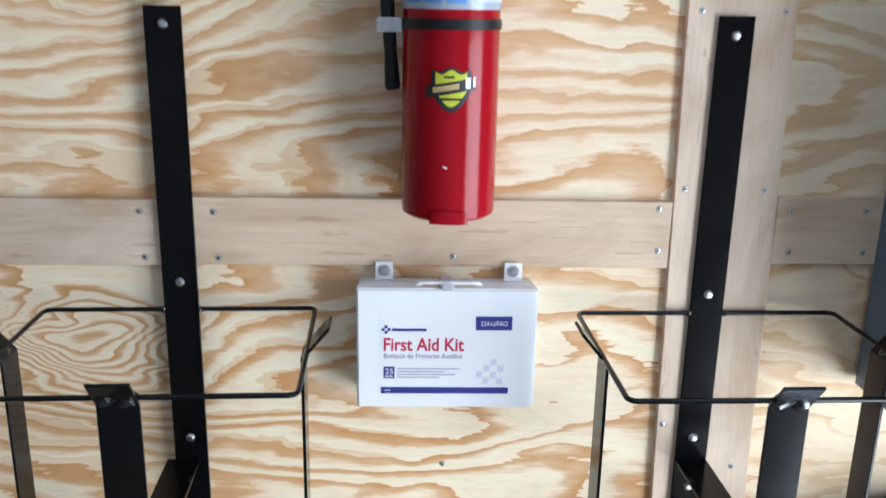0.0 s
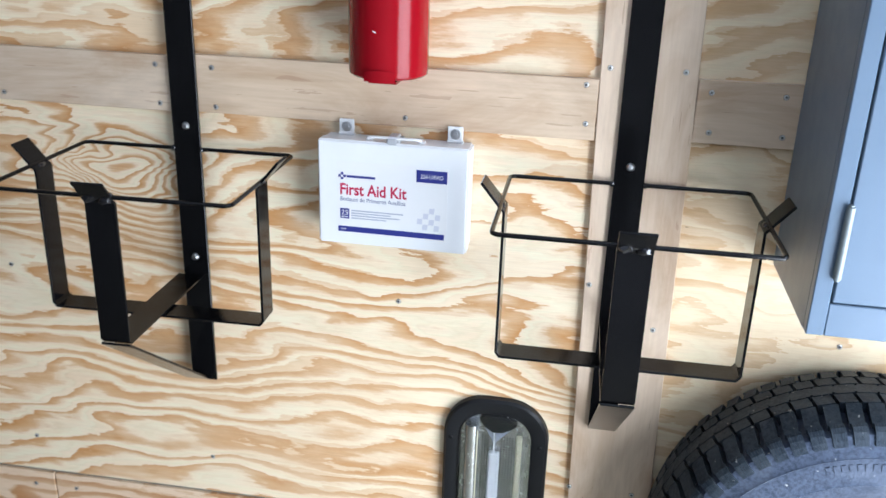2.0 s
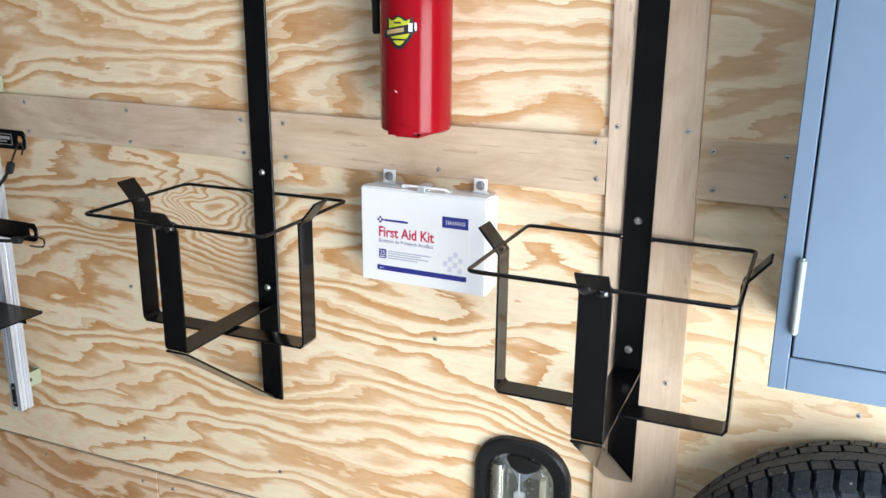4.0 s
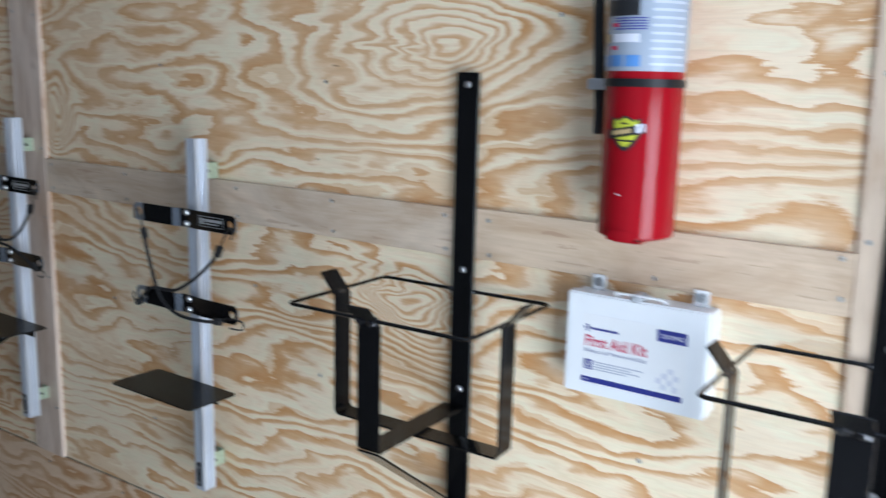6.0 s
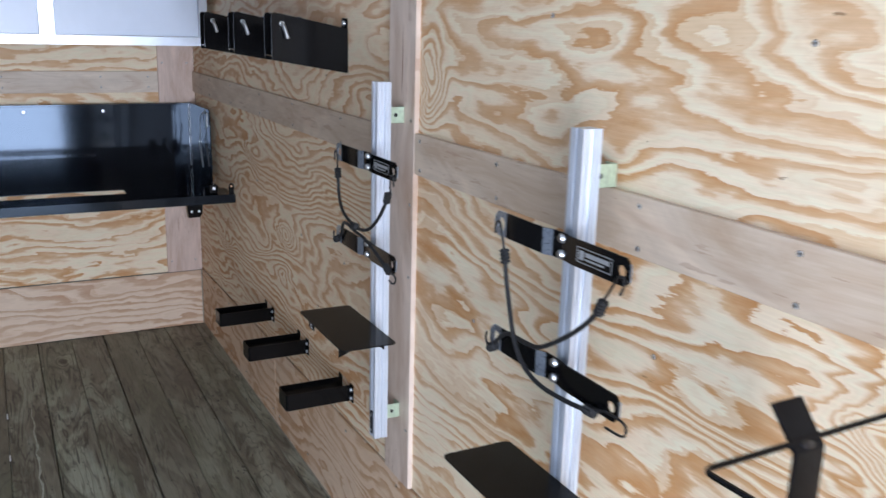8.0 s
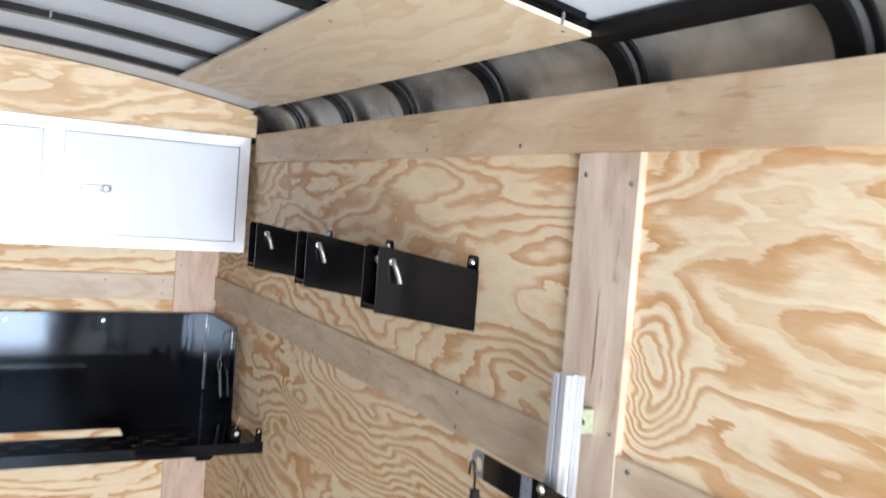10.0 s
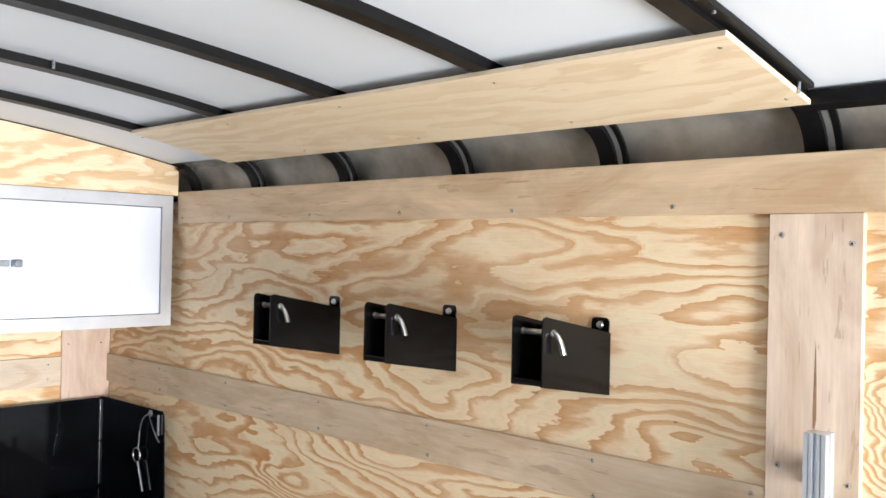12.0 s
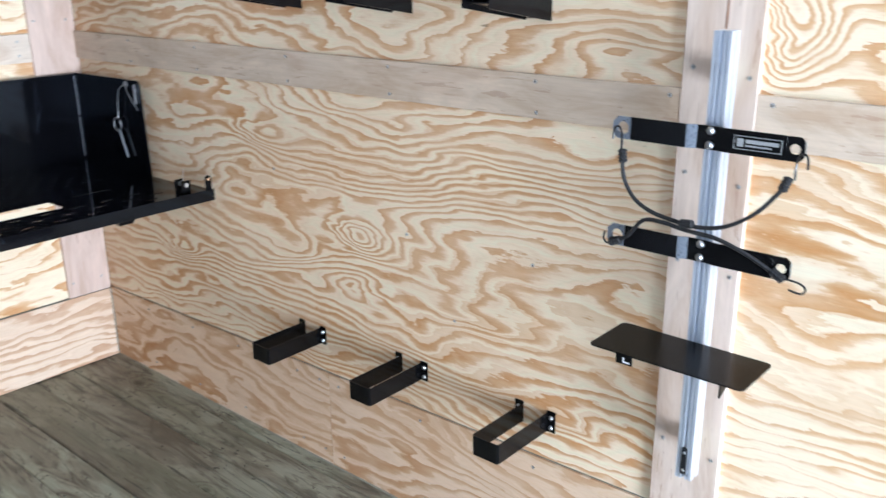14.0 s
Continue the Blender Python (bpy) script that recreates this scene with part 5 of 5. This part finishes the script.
def holder_arm(rail, z, name):
    y = -0.012
    arm = part("holder_arm", ribbon([(-0.1615, y - 0.010), (-0.043, y - 0.010), (-0.026, y - 0.002), (0.012, y - 0.002), (0.03, y - 0.006), (0.144, y - 0.006)], 2, z - 0.0225, z + 0.0225, 0.004, 0.0006), BLACK, rail)
    part("end_eye", eye_plate(-0.178, z, y - 0.012, y - 0.008, 0.0225, 0.0162, 0.0222, 0.034, 0.0125), BARE, arm, "bare metal eye at the arm's end")
    part("end_eye", eye_plate(0.159, z, y - 0.008, y - 0.004, 0.0148, 0.0165, 0.0222, 0.031, 0.0095), BLACK, arm)
    part("end_return", bx(0.1738, y - 0.0078, z - 0.0135, 0.1755, y - 0.001, z + 0.0135, 0.0004), BARE, arm)
    for dz in (0.0135, -0.0135):
        part("bolt", lathe([(0, 0.007), (0.005, 0.0062), (0.0078, 0.003), (0.0082, 0)], 12, pose(0.0, y - 0.004, z + dz, 90, 0, 0)), ZINC, arm)
    # thin steel-coloured strip laid over the slanted bend
    part("bend_face", ribbon([(-0.0445, y - 0.0124), (-0.0432, y - 0.0124), (-0.0268, y - 0.0047), (-0.0258, y - 0.0044)], 2, z - 0.0224, z + 0.0224, 0.0006), BARE, arm, "thin steel-coloured strip on the bend")
    if name:
        part("maker_plate", joined(bx(0.048, y - 0.0085, z - 0.0125, 0.136, y - 0.008, z - 0.0113), bx(0.048, y - 0.0085, z + 0.0113, 0.136, y - 0.008, z + 0.0125),
                                   bx(0.048, y - 0.0085, z - 0.0112, 0.0492, y - 0.008, z + 0.0112), bx(0.1348, y - 0.0085, z - 0.0112, 0.136, y - 0.008, z + 0.0112)), INK_DIM, arm)
        part("maker_mark", joined(bx(0.054, y - 0.0085, z - 0.0075, 0.066, y - 0.008, z + 0.0075)), INK_DIM, arm)
        part("printed_bar", joined(bx(0.07, y - 0.0085, z - 0.0005, 0.13, y - 0.008, z + 0.0065), bx(0.07, y - 0.0085, z - 0.0065, 0.118, y - 0.008, z - 0.0035)), INK_DIM, arm)
    return arm


def hook(rail, p, way):
    """A bent wire hook at p, opening the given way along x, with its wound end."""
    x, y, z = p
    pts = [(x, y, z - 0.04), (x, y, z - 0.012), (x - 0.004 * way, y, z + 0.004), (x - 0.011 * way, y, z + 0.008), (x - 0.018 * way, y, z + 0.002), (x - 0.02 * way, y, z - 0.018)]
    return part("wire_hook", tube(smooth_path(pts, 3), 0.0022, 6), WIRE, rail)


def cord_knot(rail, p, d):
    p, d = Vector(p), Vector(d).normalized()
    bms = []
    side = d.cross(Vector((0, 1, 0))).normalized()
    for k in range(4):
        c = p + d * (0.0065 * k - 0.01)
        bms.append(tube([c + 0.006 * (math.cos(a) * side + math.sin(a) * Vector((0, 1, 0))) for a in np.linspace(0, 6.283, 10, endpoint=False)], 0.0036, 6, True))
    bms.append(tube([p - d * 0.014, p + d * 0.014], 0.0055, 8))
    return part("cord_knot", joined(*bms), CORD, rail)


def tool_rail(m, top, low, drop, kind_label):
    """A rail with its front face at y = 0 of m."""
    rail = thing("tool_rail", kind_label, "tool rail", m, "tool rails")
    w, d = 0.035, 0.037
    part("extrusion", prism(rail_section(w, d), 2, low, top), ALU, rail, smooth=0)
    back = 0.088 if drop else 0.1
    for z in (top - 0.083, low + 0.055):
        clip = part("wall_clip", joined(bx(-0.0205, d - 0.012, z - 0.02, -w / 2 - 0.0005, back, z + 0.02, 0.0006), bx(-0.047, back - 0.004, z - 0.02, -0.021, back - 0.0005, z + 0.02, 0.0006)), GREEN_ZINC, rail, "yellow-green zinc corner clip")
        part("clip_bolt", lathe([(0, 0.006), (0.0055, 0.005), (0.007, 0)], 10, pose(-0.036, back - 0.004, z, 90, 0, 0)), ZINC, clip)
        part("clip_hole", lathe([(0, 0.001), (0.005, 0.001)], 10, pose(-w / 2 - 0.0004, d + 0.028, z, 0, 90, 0)), HOLE_SHADE, clip)
    stop = part("slot_stop", bx(-0.006, -0.003, low + 0.012, 0.006, 0.004, low + 0.075, 0.001), PLASTIC, rail)
    for z in (low + 0.022, low + 0.064):
        part("stop_screw", lathe([(0, 0.002), (0.003, 0.001), (0.004, 0)], 8, pose(0, -0.003, z, 90, 0, 0)), ZINC, stop)
    za, zb = (1.268, 1.046) if drop else (1.254, 1.038)
    holder_arm(rail, za, True)
    holder_arm(rail, zb, False)
    yc = -0.03
    if drop:
        up = [(-0.172, yc, za - 0.062), (-0.166, yc, za - 0.1), (-0.14, yc - 0.004, za - 0.135), (-0.1, yc - 0.006, za - 0.156), (-0.04, yc - 0.008, za - 0.166), (0.01, yc - 0.008, za - 0.168),
              (0.06, yc - 0.006, za - 0.155), (0.11, yc - 0.004, za - 0.12), (0.15, yc, za - 0.07)]
        part("bungee_cord", tube(smooth_path(up, 4), 0.0042, 8), CORD, rail, "black stretched bungee cord")
        dn = [(-0.178, yc, zb - 0.012), (-0.15, yc, zb + 0.005), (-0.115, yc - 0.006, zb + 0.045), (-0.07, yc - 0.01, zb + 0.05), (-0.02, yc - 0.012, zb + 0.044), (0.04, yc - 0.012, zb + 0.04), (0.1, yc - 0.008, zb + 0.02), (0.16, yc, zb - 0.012)]
        part("bungee_cord", tube(smooth_path(dn, 4), 0.0042, 8), CORD, rail, "black stretched bungee cord")
        cord_knot(rail, (-0.02, yc - 0.012, za - 0.165), (1, 0, 0.1))
        cord_knot(rail, (-0.172, yc, za - 0.055), (0.1, 0, -1))
        cord_knot(rail, (0.153, yc, za - 0.062), (-0.4, 0, -1))
        cord_knot(rail, (-0.178, yc, zb - 0.012), (1, 0, 0.4))
        cord_knot(rail, (0.158, yc, zb - 0.01), (1, 0, -0.6))
        hook(rail, (-0.176, yc, za - 0.005), 1)
        hook(rail, (0.168, yc, za - 0.012), -1)
        part("wire_hook", tube(smooth_path([(0.165, yc, zb - 0.014), (0.185, yc, zb - 0.014), (0.204, yc, zb - 0.018), (0.211, yc - 0.003, zb - 0.026), (0.204, yc - 0.006, zb - 0.033), (0.182, yc - 0.006, zb - 0.03)], 3), 0.0022, 6), WIRE, rail)
        part("wire_hook", tube(smooth_path([(-0.18, yc, zb - 0.015), (-0.198, yc, zb - 0.02), (-0.206, yc, zb - 0.01), (-0.203, yc, zb + 0.004)], 3), 0.0022, 6), WIRE, rail)
    else:
        one = [(-0.15, yc, 1.196), (-0.144, yc, 1.165), (-0.12, yc - 0.004, 1.11), (-0.088, yc - 0.01, 1.058), (-0.052, yc - 0.01, 1.026), (0.0, yc - 0.008, 1.011), (0.076, yc - 0.002, 1.011), (0.118, yc, 1.017)]
        two = [(-0.178, yc, zb - 0.016), (-0.15, yc - 0.002, 1.05), (-0.12, yc - 0.004, 1.066), (-0.062, yc - 0.006, 1.069), (-0.013, yc - 0.008, 1.078), (0.056, yc - 0.006, 1.119), (0.105, yc - 0.002, 1.16), (0.128, yc, 1.188)]
        for run in (one, two):
            part("bungee_cord", tube(smooth_path(run, 4), 0.0042, 8), CORD, rail, "black stretched bungee cord")
        cord_knot(rail, (-0.151, yc, 1.201), (0.25, 0, -1))
        cord_knot(rail, (0.13, yc, 1.19), (-0.5, 0, -1))
        cord_knot(rail, (-0.18, yc, zb - 0.018), (1, 0, 0.5))
        cord_knot(rail, (0.122, yc, 1.018), (1, 0, 0.1))
        part("wire_hook", tube(smooth_path([(-0.152, yc, 1.205), (-0.163, yc, 1.234), (-0.171, yc, 1.256), (-0.179, yc, 1.26), (-0.187, yc, 1.251), (-0.188, yc, 1.236)], 3), 0.0022, 6), WIRE, rail)
        part("wire_hook", tube(smooth_path([(0.131, yc, 1.195), (0.155, yc, 1.232), (0.166, yc, 1.247), (0.176, yc, 1.25), (0.184, yc - 0.003, 1.242), (0.18, yc - 0.006, 1.225)], 3), 0.0022, 6), WIRE, rail)
        part("wire_hook", tube(smooth_path([(0.13, yc, 1.022), (0.16, yc, 1.032), (0.2, yc, 1.033), (0.213, yc - 0.002, 1.026), (0.209, yc - 0.005, 1.014), (0.17, yc - 0.006, 1.012)], 3), 0.0022, 6), WIRE, rail)
        part("wire_hook", tube(smooth_path([(-0.18, yc, zb - 0.02), (-0.198, yc, zb - 0.02), (-0.206, yc, zb - 0.01), (-0.203, yc, zb + 0.004)], 3), 0.0022, 6), WIRE, rail)
    sz = 0.848 if drop else 0.836
    r, hw = 0.012, 0.161 if drop else 0.152
    outline = []
    for cx, cy, a0 in ((hw - r, -0.003 - r, 0), (-hw + r, -0.003 - r, 90), (-hw + r, -0.145 + r, 180), (hw - r, -0.145 + r, 270)):
        outline += arc(cx, cy, r, a0, a0 + 90, 4)
    shelf = part("shelf", prism(outline, 2, sz - 0.003, sz), BLACK_PLATE, rail, "small dark steel shelf")
    if drop:
        part("shelf_gusset", prism([(-0.06, sz - 0.0035), (-0.136, sz - 0.0035), (-0.136, sz - 0.034)], 0, 0.113, 0.116), BLACK, shelf)
        part("shelf_gusset", prism([(-0.004, sz - 0.0035), (-0.136, sz - 0.0035), (-0.136, sz - 0.008), (-0.004, sz - 0.04)], 0, -0.108, -0.105), BLACK, shelf)
        tab = part("latch_tab", bx(-0.102, -0.138, sz - 0.026, -0.066, -0.135, sz - 0.0035, 0.0006), BLACK, shelf)
        part("printed_mark", joined(bx(-0.086, -0.1386, sz - 0.022, -0.07, -0.1382, sz - 0.019), bx(-0.086, -0.1386, sz - 0.0188, -0.083, -0.1382, sz - 0.011)), INK_WHITE, tab)
    part("shelf_back", bx(-0.08, -0.004, sz - 0.045, 0.08, -0.001, sz - 0.0035), BLACK, shelf)
    return rail


tool_rail(pose(-1.896, 1.243, 0), 1.461, 0.526, True, "slotted aluminium tool rail with black arms on the post")
tool_rail(pose(-1.053, 1.237, 0), 1.445, 0.538, False, "slotted aluminium tool rail with black arms on plywood")


# ---- low loops and upper channels for long tools ----
def long_loop(m, label):
    loop = thing("tool_loop", label, "tool bracket", m, "low tool loops")
    h = 0.0525
    part("strap", ribbon([(-0.0385, 0), (-0.0385, -0.205), (-0.0345, -0.209), (0.0345, -0.209), (0.0385, -0.205), (0.0385, 0)], 2, -h, 0, 0.0035, 0.0006), BLACK, loop)
    for s in (-1, 1):
        fl = part("flange", bx(s * 0.0625 if s < 0 else 0.0365, -0.0035, -h, s * 0.0365 if s < 0 else 0.0625, 0, 0.006, 0.0006), BLACK, loop)
        for z in (-0.012, -0.04):
            part("bolt", lathe([(0, 0.005), (0.0045, 0.0045), (0.0065, 0)], 10, pose(s * 0.0505, -0.0035, z, 90, 0, 0)), ZINC, fl)
    return loop


loop = long_loop(pose(-3.21, YW, 0.486), "gloss black steel tool loop above the kick board")
copy_thing(loop, pose(-2.782, YW, 0.498))
copy_thing(loop, pose(-2.35, YW, 0.494))


def tool_channel(m, label):
    ch = thing("tool_channel", label, "tool bracket", m, "upper tool channels")
    slope = Matrix(((1, 0, 0, 0), (0, 1, 0, 0), (0, -0.185, 1, 0), (0, 0, 0, 1)))

    def tilted(bm):
        bmesh.ops.transform(bm, matrix=slope, verts=bm.verts[:])
        return bm

    for s in (-1, 1):
        x = s * 0.0345
        pl = part("side_plate", tilted(prism([(-0.0005, -0.001), (-0.225, -0.006), (-0.225, 0.112), (-0.222, 0.12), (-0.215, 0.124), (-0.0005, 0.124)], 0, x - 0.0016, x + 0.0016)), BLACK, ch)
        part("pin_hole_collar", tilted(tube([(x - 0.004, -0.195, 0.097), (x + 0.004, -0.195, 0.097)], 0.0075, 10)), ZINC, pl)
    part("bottom_plate", tilted(bx(-0.0325, -0.224, 0.004, 0.0325, -0.002, 0.007)), BLACK, ch)
    back = part("back_plate", prism([(-0.0325, 0.004), (0.0325, 0.004), (0.0325, 0.12)] + arc(0.024, 0.144, 0.0095, 0, 90, 5) + arc(0.002, 0.144, 0.0095, 90, 180, 5) + [(-0.0075, 0.12), (-0.0325, 0.12)], 1, -0.004, -0.0005), BLACK, ch)
    part("bolt", lathe([(0, 0.006), (0.006, 0.005), (0.008, 0)], 10, pose(0.013, -0.004, 0.139, 90, 0, 0)), ZINC, back)
    pin = part("hitch_pin", tilted(tube(smooth_path([(-0.052, -0.195, 0.097), (0.03, -0.195, 0.097), (0.043, -0.195, 0.095), (0.05, -0.19, 0.082), (0.0535, -0.184, 0.06)], 4), 0.0055, 10)), ZINC, ch, "bright steel hitch pin with a bent handle")
    part("pin_clip", tilted(tube([(-0.047, -0.195, 0.112), (-0.047, -0.195, 0.082)], 0.0016, 6)), ZINC, pin)
    return ch


chan = tool_channel(pose(-3.21, YW, 1.458), "gloss black steel tool channel with bright hitch pin")
copy_thing(chan, pose(-2.789, YW, 1.458))
copy_thing(chan, pose(-2.372, YW, 1.456))

# ---- floor boards ----
pitch = 0.1545
k = 0
y = 1.2905
while y > -1.15:
    me = mesh_of("floor_board", bx(XB - 0.01, 0, -0.032, REAR, pitch - (0.0045, 0.0015, 0.003, 0.001)[k % 4] if k else 0.069, 0.0, 0.003), BOARD, 0)
    b = new("floor_board", me)
    b.parent = floor
    b.location = (0, y, -0.0012 * (k % 3))
    k += 1
    y -= pitch
# pale scrape along one board, and two white slivers painted as daylight in the gap beside it
SCRAPE = paint("pale_scraped_wood", (0.44, 0.455, 0.37), 0.6, vary=0.35, scale=14)
edge = [(-3.75 + 0.05 * i, 0.452 + 0.004 * math.sin(1.7 * i)) for i in range(25)]
wid = [0.011 * math.sin(math.pi * (i + 0.3) / 25) ** 0.6 * (0.6 + 0.4 * math.sin(2.9 * i + 1)) for i in range(25)]
part("scrape", prism(edge + [(px, py + q) for (px, py), q in reversed(list(zip(edge, wid)))], 2, -0.004, 0.0004), SCRAPE, floor, smooth=0)
for x0, long in ((-3.66, 0.05), (-3.27, 0.045)):
    solid("daylight_sliver", bx(x0, 0.3595, -0.002, x0 + long, 0.3655, 0.0022, 0.0008), KIT_WHITE, "small white sliver standing in for daylight through a gap between floor boards", "paper scrap", group="paper slivers")
